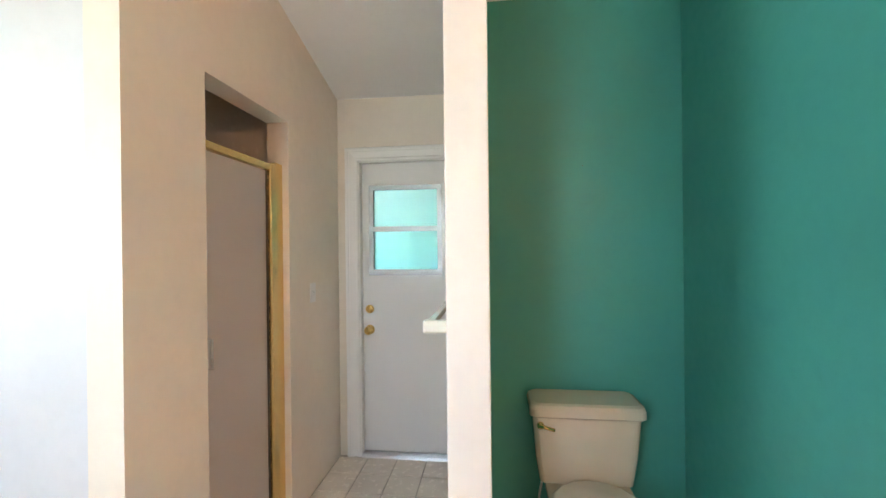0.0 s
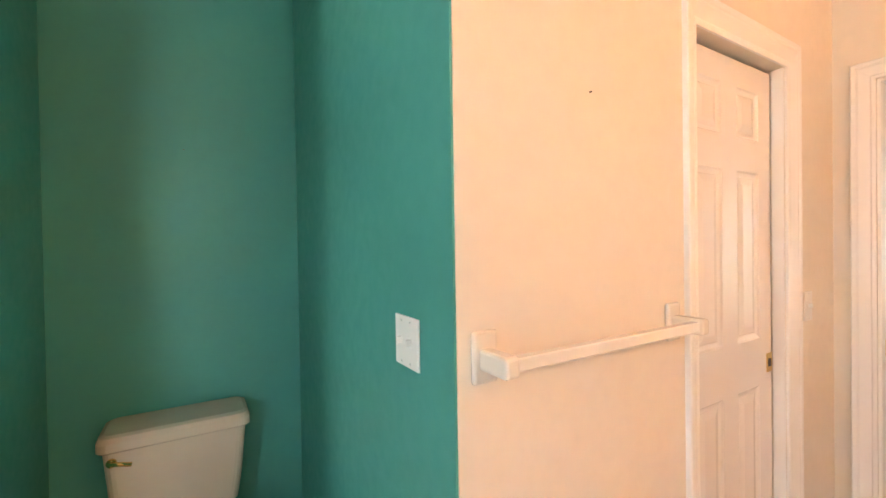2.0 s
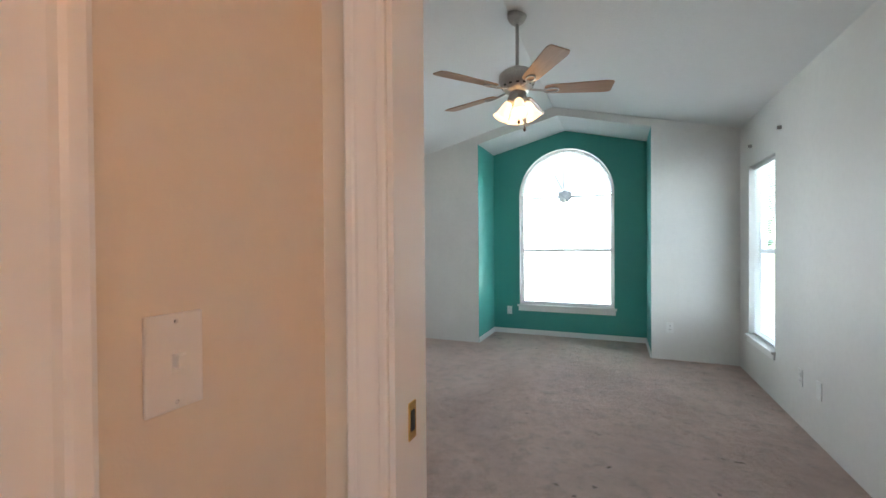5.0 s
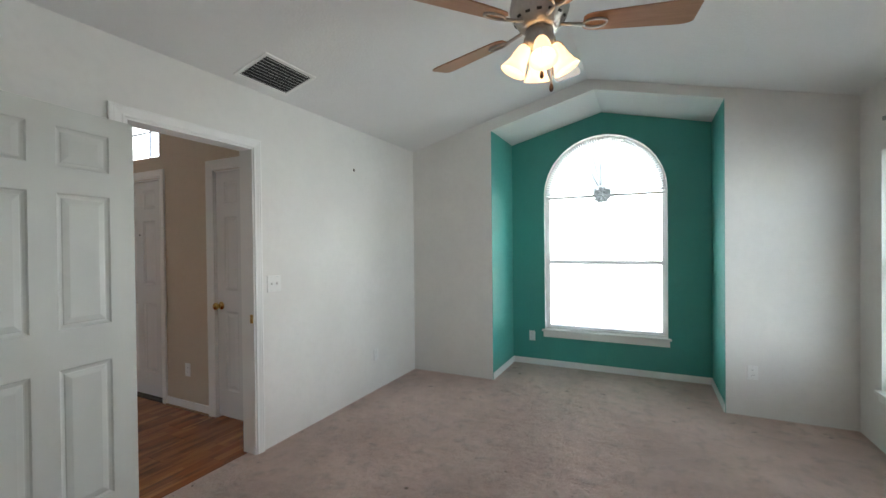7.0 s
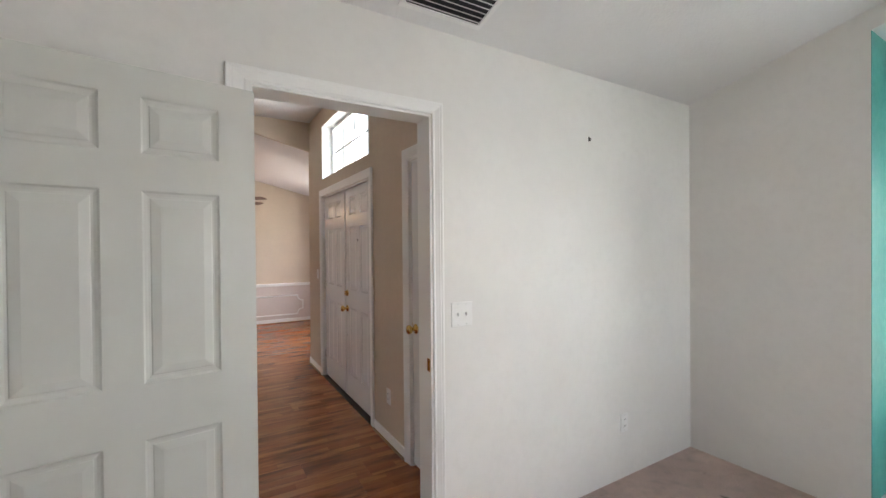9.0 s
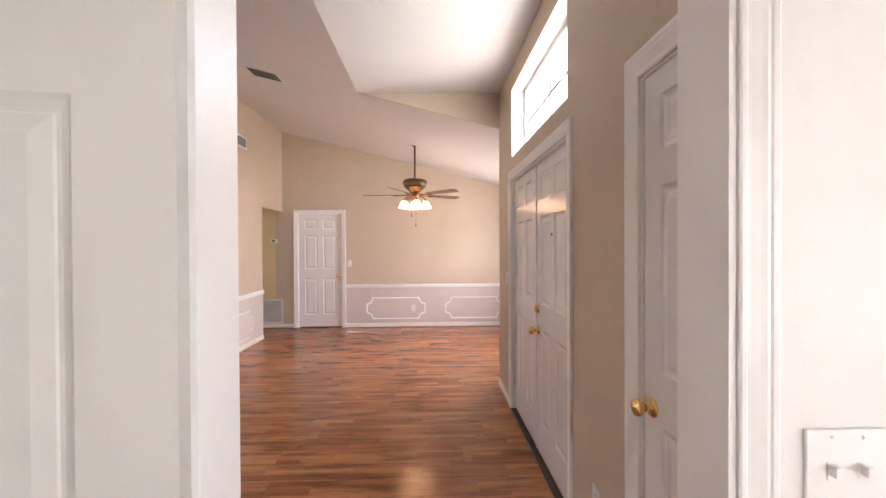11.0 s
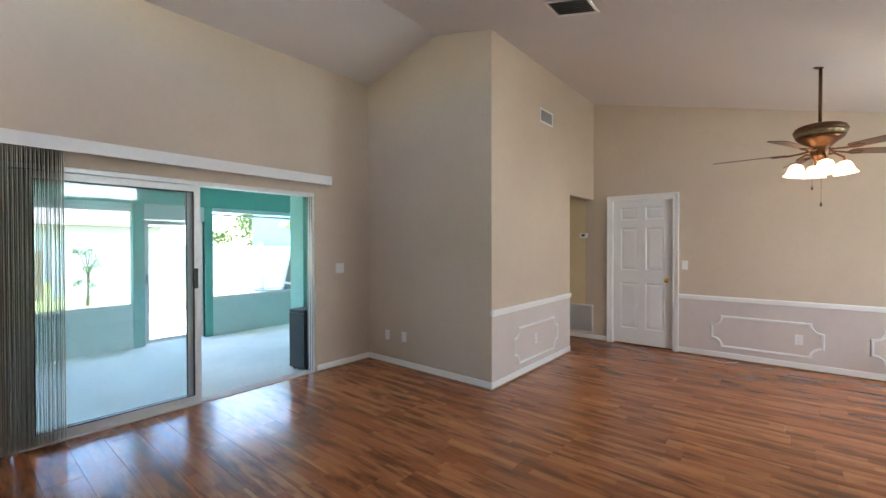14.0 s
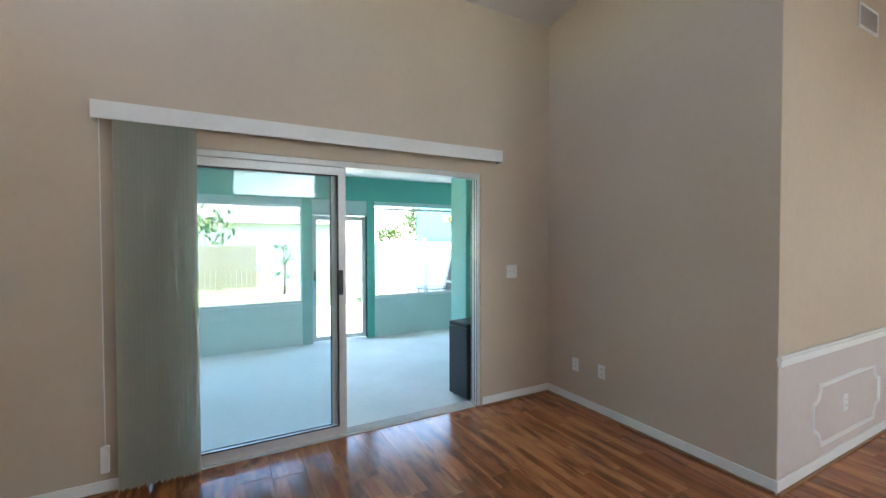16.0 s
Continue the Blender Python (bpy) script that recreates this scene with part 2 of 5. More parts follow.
def sheet(name, label, category, pts, mat, thick=0.1):
    """A plate from a flat polygon of corners, thickened upwards."""
    bm = bmesh.new()
    low = [bm.verts.new(p) for p in pts]
    high = [bm.verts.new((x, y, z + thick)) for x, y, z in pts]
    bm.faces.new(low)
    bm.faces.new(high)
    for i in range(len(pts)):
        j = (i + 1) % len(pts)
        bm.faces.new((low[i], low[j], high[j], high[i]))
    return structure(linked(name, bm, mat), label, category)


def vault(x):
    """Height of the living room's ceiling."""
    return 3.69 - 0.248 * (x - 2.2) if x > 2.2 else 3.69 - 0.235 * (2.2 - x)


def bedtop(y):
    return 2.955 - 0.25 * abs(y - 1.22)


def bathtop(y):
    return min(3.10, 2.495 + 0.285 * (3.12 - y))


# ---- large structure: bedroom ----
AY0, AY1, AYM = 0.152, 2.18, 1.166
R_ARCH, Z_SPRING = 0.632, 1.975
arch = [(1.168 + R_ARCH * math.cos(a), Z_SPRING + R_ARCH * math.sin(a)) for a in np.linspace(0, math.pi, 33)]
wall("wall_bedroom_east", "white painted bedroom wall opening into a gabled window alcove", "x", 8.12, 8.20,
     [(-0.80, 0), (AY0, 0), (AY0, 2.60), (AYM, 2.85), (AY1, 2.60), (AY1, 0), (3.12, 0), (3.12, bedtop(3.12) + .04), (1.22, 2.995), (-0.80, bedtop(-.8) + .04)], [], [WHITE])
bm = bmesh.new()
slab(bm, "x", 8.87, 9.02, [(AY0 - .1, 0), (AY1 + .1, 0), (AY1 + .1, 2.62), (AYM, 2.89), (AY0 - .1, 2.62)], [[(0.536, 0.42), (1.80, 0.42)] + arch], (0, 1, 1))
structure(linked("wall_alcove_back", bm, [TEAL, WHITE]), "teal painted alcove wall around an arched window", "wall")
for nm, y0, y1 in (("wall_alcove_south", AY0 - .1, AY0), ("wall_alcove_north", AY1, AY1 + .1)):
    bm = boxed(8.2, y0, 0, 8.87, y1, 2.64)
    structure(linked(nm, bm, TEAL), "teal painted side wall of the window alcove", "wall")
for nm, y0, y1 in (("wall_alcove_return_south", AY0, AY0 + 0.003), ("wall_alcove_return_north", AY1 - 0.003, AY1)):
    structure(linked(nm, boxed(8.1205, y0, 0, 8.2, y1, 2.597), TEAL), "teal painted corner of the window alcove", "wall")
bm = bmesh.new()
slab(bm, "x", 8.2, 8.87, [(AY0, 2.60), (AYM, 2.85), (AY1, 2.60), (AY1, 2.70), (AYM, 2.95), (AY0, 2.70)])
structure(linked("ceiling_alcove", bm, CEIL), "white gabled ceiling of the window alcove", "ceiling")
wall("wall_bedroom_south", "white painted bedroom wall with one side window", "y", -0.828, -0.678,
     outline(3.68, 8.12, [(8.12, 2.5), (3.68, 2.5)]), [rect(7.09, 7.81, 0.40, 2.02)], [WHITE])
wall("wall_bedroom_north", "painted wall between bedroom and foyer with a doorway", "y", 3.12, 3.24,
     outline(1.06, 8.2, [(8.2, 2.5), (6.42, 2.7), (6.3, 3.2), (1.06, 3.2)], [(5.215, 5.98, 2.085)]), [], [WHITE, BEIGE], (0, 1, 0))
wall("wall_bath_bedroom", "painted wall between bathroom and bedroom with a doorway", "x", 3.56, 3.68,
     outline(-1.0, 3.12, [(3.12, 2.6), (1.22, 3.12), (-1.0, 3.12)], [(0.153, 0.862, 2.05)]), [], [BATHWHITE, WHITE], (0, 1, 0))
bm = bmesh.new()
slab(bm, "x", 3.6, 8.2, [(3.2, bedtop(3.2)), (1.22, 2.955), (-0.8, bedtop(-.8)), (-0.8, bedtop(-.8) + .1), (1.22, 3.06), (3.2, bedtop(3.2) + .1)])
structure(linked("ceiling_bedroom", bm, CEIL), "textured white vaulted bedroom ceiling", "ceiling")
sheet("floor_bedroom", "worn beige bedroom carpet with stains", "carpet", [(3.62, -0.75, -0.1), (8.95, -0.75, -0.1), (8.95, 3.2, -0.1), (3.62, 3.2, -0.1)], CARPET)

# ---- large structure: bathroom ----
wall("wall_bath_back", "cream painted bathroom wall around a door to the outside", "y", 3.12, 3.24,
     outline(-1.6, 1.06, [(1.06, 2.6), (-1.6, 2.6)], [(-0.19, 0.60, 2.06)]), [], [BATHWHITE, LANAI], (0, 1, 0))
wall("wall_shower_front", "cream painted wall with the shower opening", "x", -0.458, -0.338,
     outline(1.416, 3.12, [(3.12, 2.52), (1.416, 3.04)], [(1.775, 2.414, 2.126)]), [], [BATHWHITE])
wall("wall_shower_south", "white painted end wall of the shower", "y", 1.416, 1.53,
     outline(-2.3, -0.458, [(-0.458, 3.06), (-2.3, 3.06)]), [], [BATHLIGHT])
wall("wall_toilet_stub", "short partition with a white end beside the toilet", "x", 0.60, 0.722,
     outline(1.56, 3.12, [(3.12, 2.52), (1.56, 3.0)]), [], [BATHWHITE, TEAL], (0, 1, 0))
bm = bmesh.new()
box(bm, 0.598, 1.545, 0, 0.728, 1.56, 2.98, 0.004)
structure(linked("trim_stub_end", bm, WHITE), "white painted end cap of the partition", "trim")
wall("wall_toilet_back", "teal painted wall behind the toilet", "y", 2.434, 2.55, outline(0.722, 1.645, [(1.645, 2.75), (0.722, 2.75)]), [], [TEAL])
wall("wall_toilet_east", "teal painted wall with the switch plate", "x", 1.645, 1.76,
     outline(0.998, 3.12, [(3.12, 2.55), (0.998, 3.12)]), [], [TEAL, WHITE], (0, 1, 0))
bm = bmesh.new()
slab(bm, "y", 0.995, 1.115, outline(1.650, 3.56, [(3.56, 3.14), (1.650, 3.14)], [(2.485, 3.092, 2.05)]), [], (0, 0, 0))
structure(linked("wall_bath_closet", bm, BATHWHITE), "cream painted bathroom wall with a sliding pocket door", "wall")
wall("wall_bath_south", "white painted bathroom wall", "y", -1.12, -1.0, outline(-2.3, 3.68, [(3.68, 3.14), (-2.3, 3.14)]), [rect(-0.67, -0.03, 1.15, 2.25)], [BATHLIGHT])
wall("wall_bath_west", "white painted bathroom wall with a window", "x", -2.3, -2.2, outline(-1.0, 3.24, [(3.24, 3.14), (-1.0, 3.14)]), [rect(-0.10, 0.80, 1.30, 2.20)], [BATHLIGHT])
bm = bmesh.new()
slab(bm, "x", -2.3, 3.6, [(3.2, bathtop(3.2)), (1.0, 3.10), (-1.1, 3.10), (-1.1, 3.2), (1.0, 3.2), (3.2, bathtop(3.2) + .1)])
structure(linked("ceiling_bath", bm, CEIL), "textured white sloping bathroom ceiling", "ceiling")
sheet("floor_bath", "grout bed under cream floor tiles", "floor", [(-2.25, -1.05, -0.107), (3.62, -1.05, -0.107), (3.62, 3.18, -0.107), (-2.25, 3.18, -0.107)], GROUT)

# ---- large structure: foyer, living and dining room ----
WX, BX, BY, NY, EX = 1.06, 2.893, 7.23, 10.02, 6.27
wall("wall_living_west", "beige painted living room wall with a sliding patio door", "x", WX - 0.16, WX,
     outline(3.24, BY + .1, [(BY + .1, vault(WX) + .05), (3.24, vault(WX) + .05)], [(4.07, 6.463, 2.005)]), [], [LANAI, BEIGE], (0, 1, 1))
bm = bmesh.new()
slab(bm, "y", BY, BY + 0.12, outline(WX, BX, [(BX, vault(BX) + .05), (2.2, 3.74), (WX, vault(WX) + .05)]))
structure(linked("wall_living_block", bm, BEIGE), "beige painted wall beside the patio door", "wall")
wall("wall_dining_west", "beige painted dining room wall above a hall opening", "x", BX - 0.12, BX,
     outline(BY + .12, NY, [(NY, vault(BX) + .05), (BY + .12, vault(BX) + .05)], [(9.133, 10.02, 2.09)]), [], [BEIGE])
wall("wall_dining_north", "beige painted end wall of the dining room", "y", NY, NY + .14,
     outline(BX - .12, 7.3, [(7.3, vault(7.3) + .05), (2.2 + .6, vault(2.8) + .05), (BX - .12, vault(BX) + .08)], [(3.16, 3.95, 2.05)]), [], [BEIGE])
wall("wall_hall_north", "yellow painted hall wall", "y", NY, NY + .14, outline(0.2, BX - .12, [(BX - .12, 2.3), (0.2, 2.3)]), [], [YELLOW])
wall("wall_hall_south", "yellow painted hall wall", "y", 9.02, 9.133, outline(0.2, BX - .12, [(BX - .12, 2.3), (0.2, 2.3)]), [], [YELLOW])
wall("wall_hall_end", "yellow painted end wall of the hall", "x", 0.1, 0.2, outline(9.02, 10.02, [(10.02, 2.3), (9.02, 2.3)]), [], [YELLOW])
sheet("ceiling_hall", "white hall ceiling", "ceiling", [(0.2, 9.1, 2.2), (BX - .12, 9.1, 2.2), (BX - .12, NY, 2.2), (0.2, NY, 2.2)], CEIL)
wall("wall_foyer_east", "beige painted entrance wall with double doors and a transom window", "x", EX, EX + 0.17,
     outline(3.24, 6.86, [(6.86, 3.12), (3.24, 3.12)], [(3.33, 3.95, 2.045), (4.70, 6.22, 2.05)]), [rect(4.71, 6.20, 2.25, 2.845)], [BEIGE, WHITE, WHITE], (0, 1, 2))
wall("wall_dining_return", "beige painted return wall of the dining room", "y", 6.72, 6.86, outline(EX + .17, 7.2, [(7.2, 2.9), (EX + .17, 2.9)]), [], [BEIGE])
wall("wall_dining_east", "beige painted dining room wall with a window", "x", 7.2, 7.35, outline(6.72, NY + .1, [(NY + .1, 2.55), (6.72, 2.55)]), [rect(7.8, 9.2, 0.85, 2.1)], [BEIGE])
X0, XW, YW, ZW = 0.98, 4.80, 6.84, 3.045
sheet("ceiling_vault_west", "pale textured west slope of the vaulted ceiling", "ceiling", [(X0, 3.12, vault(X0)), (2.2, 3.12, 3.69), (2.2, 10.1, 3.69), (X0, 10.1, vault(X0))], CEILPINK)
sheet("ceiling_vault_east", "pale textured east slope of the vaulted ceiling", "ceiling",
      [(2.2, 3.12, 3.69), (XW, 3.12, vault(XW)), (XW, YW, vault(XW)), (7.3, YW, vault(7.3)), (7.3, 10.1, vault(7.3)), (2.2, 10.1, 3.69)], CEILPINK)
sheet("ceiling_entry", "flat white raised ceiling over the entrance", "ceiling", [(XW, 3.12, ZW), (6.42, 3.12, ZW), (6.42, YW + .02, ZW), (XW, YW + .02, ZW)], CEIL)
bm = bmesh.new()
slab(bm, "y", YW - 0.03, YW - 0.004, [(XW, vault(XW)), (7.3, vault(7.3)), (7.3, 3.2), (XW, 3.2)])
structure(linked("wall_entry_drop", bm, BEIGE), "beige painted triangle between entry ceiling and vault", "wall")
sheet("floor_living", "dark underlay beneath the laminate floor", "floor", [(0.92, 3.14, -0.1), (7.3, 3.14, -0.1), (7.3, 10.15, -0.1), (0.92, 10.15, -0.1)], GROUT, 0.09)
sheet("floor_hall", "oak laminate hall floor", "floor", [(0.1, 9.0, -0.1), (0.92, 9.0, -0.1), (0.92, 10.15, -0.1), (0.1, 10.15, -0.1)], LAMINATE)

# ---- large structure: lanai ----
LX = -1.93
sheet("floor_lanai", "pale blue-grey lanai carpet", "floor", [(-2.05, 3.24, -0.12), (0.9, 3.24, -0.12), (0.9, 9.0, -0.12), (-2.05, 9.0, -0.12)], CONCRETE, 0.1)
sheet("ceiling_lanai", "white boarded lanai ceiling", "ceiling", [(-2.5, 3.24, 2.36), (0.9, 3.24, 2.36), (0.9, 9.0, 2.36), (-2.5, 9.0, 2.36)], CEIL)
wall("wall_lanai_outer", "aqua painted lanai knee wall with screened openings", "x", LX - 0.12, LX,
     outline(3.24, 9.0, [(9.0, 2.02), (3.24, 2.02)], [(5.637, 6.432, 1.80)], -0.02), [rect(3.5, 5.515, 0.565, 1.93), rect(6.54, 8.7, 0.565, 1.96)], [LANAIPALE])
bm = boxed(LX - 0.14, 3.24, 2.02, LX + 0.03, 9.0, 2.36)
structure(linked("trim_lanai_beam", bm, LANAIDARK), "dark teal painted lanai header beam", "beam")
for y0, y1 in ((5.50, 5.637), (6.432, 6.545)):
    bm = boxed(LX - 0.13, y0, -0.02, LX + 0.012, y1, 2.02, bevel=0.004)
    structure(linked("trim_lanai_post", bm, LANAIDARK), "teal painted lanai door post", "post")
bm = boxed(-0.05, 6.80, -0.02, 0.27, 7.12, 2.36, bevel=0.01)
structure(linked("wall_lanai_pier", bm, LANAI), "aqua stucco pier of the lanai", "wall")
bm = boxed(0.27, 6.86, -0.02, 0.9, 7.06, 2.36)
structure(linked("wall_lanai_pier_side", bm, LANAIDARK), "teal painted lanai wall", "wall")
wall("wall_lanai_north", "aqua stucco end wall of the lanai", "y", 9.0, 9.12, outline(-2.05, 0.9, [(0.9, 2.4), (-2.05, 2.4)], (), -0.02), [], [LANAI])
wall("wall_house_west", "aqua stucco outer wall of the house", "x", 0.78, 0.9, outline(7.06, 9.02, [(9.02, 2.4), (7.06, 2.4)], (), -0.02), [], [LANAI])
wall("wall_bath_outside", "aqua stucco outer wall of the bathroom", "y", 3.12, 3.24, outline(-2.3, -1.6, [(-1.6, 2.6), (-2.3, 2.6)]), [], [LANAI])
wall("wall_shower_back", "pale shower wall", "x", -1.42, -1.30, outline(1.53, 3.12, [(3.12, 2.55), (1.53, 3.0)]), [], [SHOWERWHITE])
wall("wall_shower_north", "pale shower wall", "y", 2.52, 2.62, outline(-1.30, -0.458, [(-0.458, 2.66), (-1.30, 2.66)]), [], [SHOWERWHITE])
bm = boxed(-1.30, 1.53, -0.1, -0.458, 2.52, 0.03)
structure(linked("floor_shower", bm, SHOWERWHITE), "pale shower pan", "floor")
bm = boxed(-0.462, 1.775, -0.1, -0.334, 2.414, 0.10, bevel=0.006)
structure(linked("trim_shower_curb", bm, TILE), "cream tiled shower curb", "curb")
bm = boxed(1.76, 1.115, -0.1, 3.56, 3.12, -0.005)
structure(linked("floor_closet", bm, CARPET), "beige closet carpet", "floor")
bm = boxed(6.44, 3.12, -0.1, 7.2, 4.2, 0.0)
structure(linked("floor_foyer_closet", bm, LAMINATE), "oak laminate closet floor", "floor")
wall("wall_foyer_closet", "white inside wall of the foyer closet", "x", 7.1, 7.2, outline(3.24, 4.2, [(4.2, 3.1), (3.24, 3.1)]), [], [WHITE])
wall("wall_foyer_closet_side", "white inside wall of the foyer closet", "y", 4.2, 4.3, outline(6.44, 7.2, [(7.2, 3.1), (6.44, 3.1)]), [], [WHITE])


# ---- shape helpers for the things ----
def lathe(bm, profile, seg=28, center=(0, 0, 0), axis="z", mat=0):
    """A turned shape from (radius, height) pairs."""
    rings = []
    for r, h in profile:
        ring = []
        for k in range(seg):
            a = 2 * math.pi * k / seg
            p = (r * math.cos(a), r * math.sin(a), h)
            p = {"z": p, "y": (p[0], p[2], p[1]), "x": (p[2], p[0], p[1])}[axis]
            ring.append(bm.verts.new(Vector(p) + Vector(center)))
        rings.append(ring)
    for a, b in zip(rings, rings[1:]):
        for k in range(seg):
            bm.faces.new((a[k], a[(k + 1) % seg], b[(k + 1) % seg], b[k])).material_index = mat
    for ring, (r, _) in ((rings[0], profile[0]), (rings[-1], profile[-1])):
        if r > 1e-4:
            bm.faces.new(ring).material_index = mat


def lathed(profile, **kw):
    bm = bmesh.new()
    lathe(bm, profile, **kw)
    return bm


def tube(bm, path, r, seg=10):
    """A round rod along a path of points."""
    pts = [Vector(p) for p in path]
    rings = []
    for i, p in enumerate(pts):
        d = (pts[min(i + 1, len(pts) - 1)] - pts[max(i - 1, 0)]).normalized()
        side = d.cross(Vector((0, 0, 1)) if abs(d.z) < 0.9 else Vector((1, 0, 0))).normalized()
        up = side.cross(d)
        rings.append([bm.verts.new(p + r * (math.cos(2 * math.pi * k / seg) * side + math.sin(2 * math.pi * k / seg) * up)) for k in range(seg)])
    for a, b in zip(rings, rings[1:]):
        for k in range(seg):
            bm.faces.new((a[k], a[(k + 1) % seg], b[(k + 1) % seg], b[k]))
    bm.faces.new(rings[0])
    bm.faces.new(rings[-1])


def tubed(path, r, seg=10):
    bm = bmesh.new()
    tube(bm, path, r, seg)
    return bm


def thing(name, m, label, category, group=""):
    """An Empty at a thing's base, to which its parts belong."""
    ob = new(name)
    ob.empty_display_size = 0.1
    ob.matrix_world = m
    return tagged(ob, label, category, group)


# ---- doors ----
Z_PANELS = ((0.225, 0.875), (1.05, 1.65), (1.765, 1.94))


def panel_mesh(name, w, h, t, mat):
    """A raised door panel, moulded on both faces, with its lower left corner at the origin."""
    bm = bmesh.new()
    for side, y0 in ((-1, 0.0), (1, t)):
        rings = []
        for inset, d in ((0.0, 0.0), (0.006, 0.0055), (0.015, 0.0085), (0.021, 0.009), (0.024, 0.007), (0.048, 0.0025)):
            y = y0 - side * d
            rings.append([bm.verts.new(p) for p in ((inset, y, inset), (w - inset, y, inset), (w - inset, y, h - inset), (inset, y, h - inset))])
        for a, b in zip(rings, rings[1:]):
            for k in range(4):
                bm.faces.new((a[k], a[(k + 1) % 4], b[(k + 1) % 4], b[k]))
        bm.faces.new(rings[-1])
    bmesh.ops.recalc_face_normals(bm, faces=bm.faces)
    me = bpy.data.meshes.new(name)
    bm.to_mesh(me)
    bm.free()
    me.materials.append(mat)
    return me


def six_panel(name, label, w, m, h=2.03, t=0.035, mat=None, stile=0.105, mid=0.10, group=""):
    """A six-panel door leaf: hinge side at x = 0, its faces at y = 0 and y = t."""
    mat = mat or DOORW
    root = thing(name, m, label, "door", group)
    pw = (w - 2 * stile - mid) / 2
    holes = [rect(x, x + pw, a, b) for x in (stile, stile + pw + mid) for a, b in Z_PANELS]
    bm = bmesh.new()
    slab(bm, "y", 0, t, rect(0, w, 0.008, h), holes)
    part("leaf", bm, mat, root)
    for a, b in Z_PANELS:
        me = panel_mesh("panel", pw, b - a, t, mat)
        for x in (stile, stile + pw + mid):
            ob = new("panel", me)
            ob.parent = root
            ob.location = (x, 0, a)
    return root


def knob(root, x, z, y, out, name="door_knob"):
    """A round brass knob on its rose, standing out along y by the sign of out."""
    k = part(name, lathed([(0.033, 0), (0.033, 0.004), (0.028, 0.009), (0.013, 0.012), (0.012, 0.03), (0.022, 0.036), (0.0285, 0.046), (0.029, 0.056), (0.022, 0.064), (0.0, 0.066)], axis="y"), BRASS, root, "polished brass knob", True)
    k.location = (x, y, z)
    k.scale = (1, out, 1)
    return k


def deadbolt(root, x, z, y, out):
    k = part("deadbolt", lathed([(0.03, 0), (0.03, 0.008), (0.026, 0.013), (0.012, 0.014), (0.0, 0.0145)], axis="y"), BRASS, root, "round brass deadbolt", True)
    turn = part("thumb_turn", boxed(-0.006, 0.012, -0.02, 0.006, 0.03, 0.02, bevel=0.003), BRASS, k)
    k.location = (x, y, z)
    k.scale = (1, out, 1)


def hinges(root, zs, y, x=0.0, mat=None):
    for z in zs:
        bm = boxed(-0.012, -0.004, -0.045, 0.012, 0.002, 0.045, bevel=0.001)
        lathe(bm, [(0.006, -0.048), (0.006, 0.048)], 10, (-0.008, -0.006, 0))
        hb = part("hinge", bm, mat or CHROME, root, "steel butt hinge")
        hb.location = (x, y, z)


def casing(name, label, axis, c, out, u0, u1, zt, w=0.072, wl=None, wr=None, thick=1.0):
    """Moulded, mitred casing round an opening, standing off the wall face c by the sign of out."""
    wl, wr = w if wl is None else wl, w if wr is None else wr
    profile = ((0.0, 0.0), (0.0, 0.008), (0.06, 0.0105), (0.16, 0.0108), (0.22, 0.008), (0.30, 0.0088), (0.52, 0.0125), (0.66, 0.0155), (0.74, 0.0150), (0.80, 0.0175), (0.94, 0.0182), (1.0, 0.0155), (1.0, 0.0))
    bm = bmesh.new()
    stations = []
    if wl > 0:
        stations.append(lambda o: (u0 - o * wl, 0.0))
    stations += [lambda o: (u0 - o * wl, zt + o * w), lambda o: (u1 + o * wr, zt + o * w)]
    if wr > 0:
        stations.append(lambda o: (u1 + o * wr, 0.0))
    rows = []
    for st in stations:
        row = []
        for o, d in profile:
            u, z = st(o)
            row.append(bm.verts.new(place(axis, u, c + out * d * thick, z)))
        rows.append(row)
    for p, q in zip(rows, rows[1:]):
        for k in range(len(profile) - 1):
            bm.faces.new((p[k], p[k + 1], q[k + 1], q[k]))
    bm.faces.new(rows[0])
    bm.faces.new(rows[-1])
    return structure(linked(name, bm, TRIM), label, "door casing")


def jamb(name, label, axis, c0, c1, u0, u1, zt, d=0.012, mat=None):
    bm = bmesh.new()
    lo, hi = sorted((c0, c1))
    box(bm, *place(axis, u0 + 0.0005, lo, 0), *place(axis, u0 + d, hi, zt), bevel=0.001)
    box(bm, *place(axis, u1 - d, lo, 0), *place(axis, u1 - 0.0005, hi, zt - 0.0005), bevel=0.001)
    box(bm, *place(axis, u0 + d, lo, zt - d), *place(axis, u1 - d, hi, zt - 0.0005), bevel=0.001)
    return structure(linked(name, bm, mat or TRIM), label, "door jamb")


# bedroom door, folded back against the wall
leaf = six_panel("bedroom_door", "six-panel bedroom door in a shade-greyed white, folded open against the wall", 0.76, pose(5.222, 3.109, 0.008, 0, 0, 188.3), t=0.035, mat=DIMDOOR, stile=0.115, mid=0.10)
knob(leaf, 0.70, 0.93, 0.035, 1)
casing("trim_door_casing_1", "white moulded casing of the bedroom doorway", "y", 3.12, -1, 5.215, 5.98, 2.085, 0.057, 0.077, 0.055, 0.75)
casing("trim_door_casing_2", "white moulded casing on the foyer side", "y", 3.24, 1, 5.215, 5.98, 2.085, 0.057)
jamb("trim_door_jamb_1", "white door jamb of the bedroom doorway", "y", 3.119, 3.241, 5.215, 5.98, 2.085)
strike = part("strike_plate", boxed(5.9655, 3.128, 0.895, 5.9678, 3.155, 0.955, bevel=0.0006), BRASS, None)
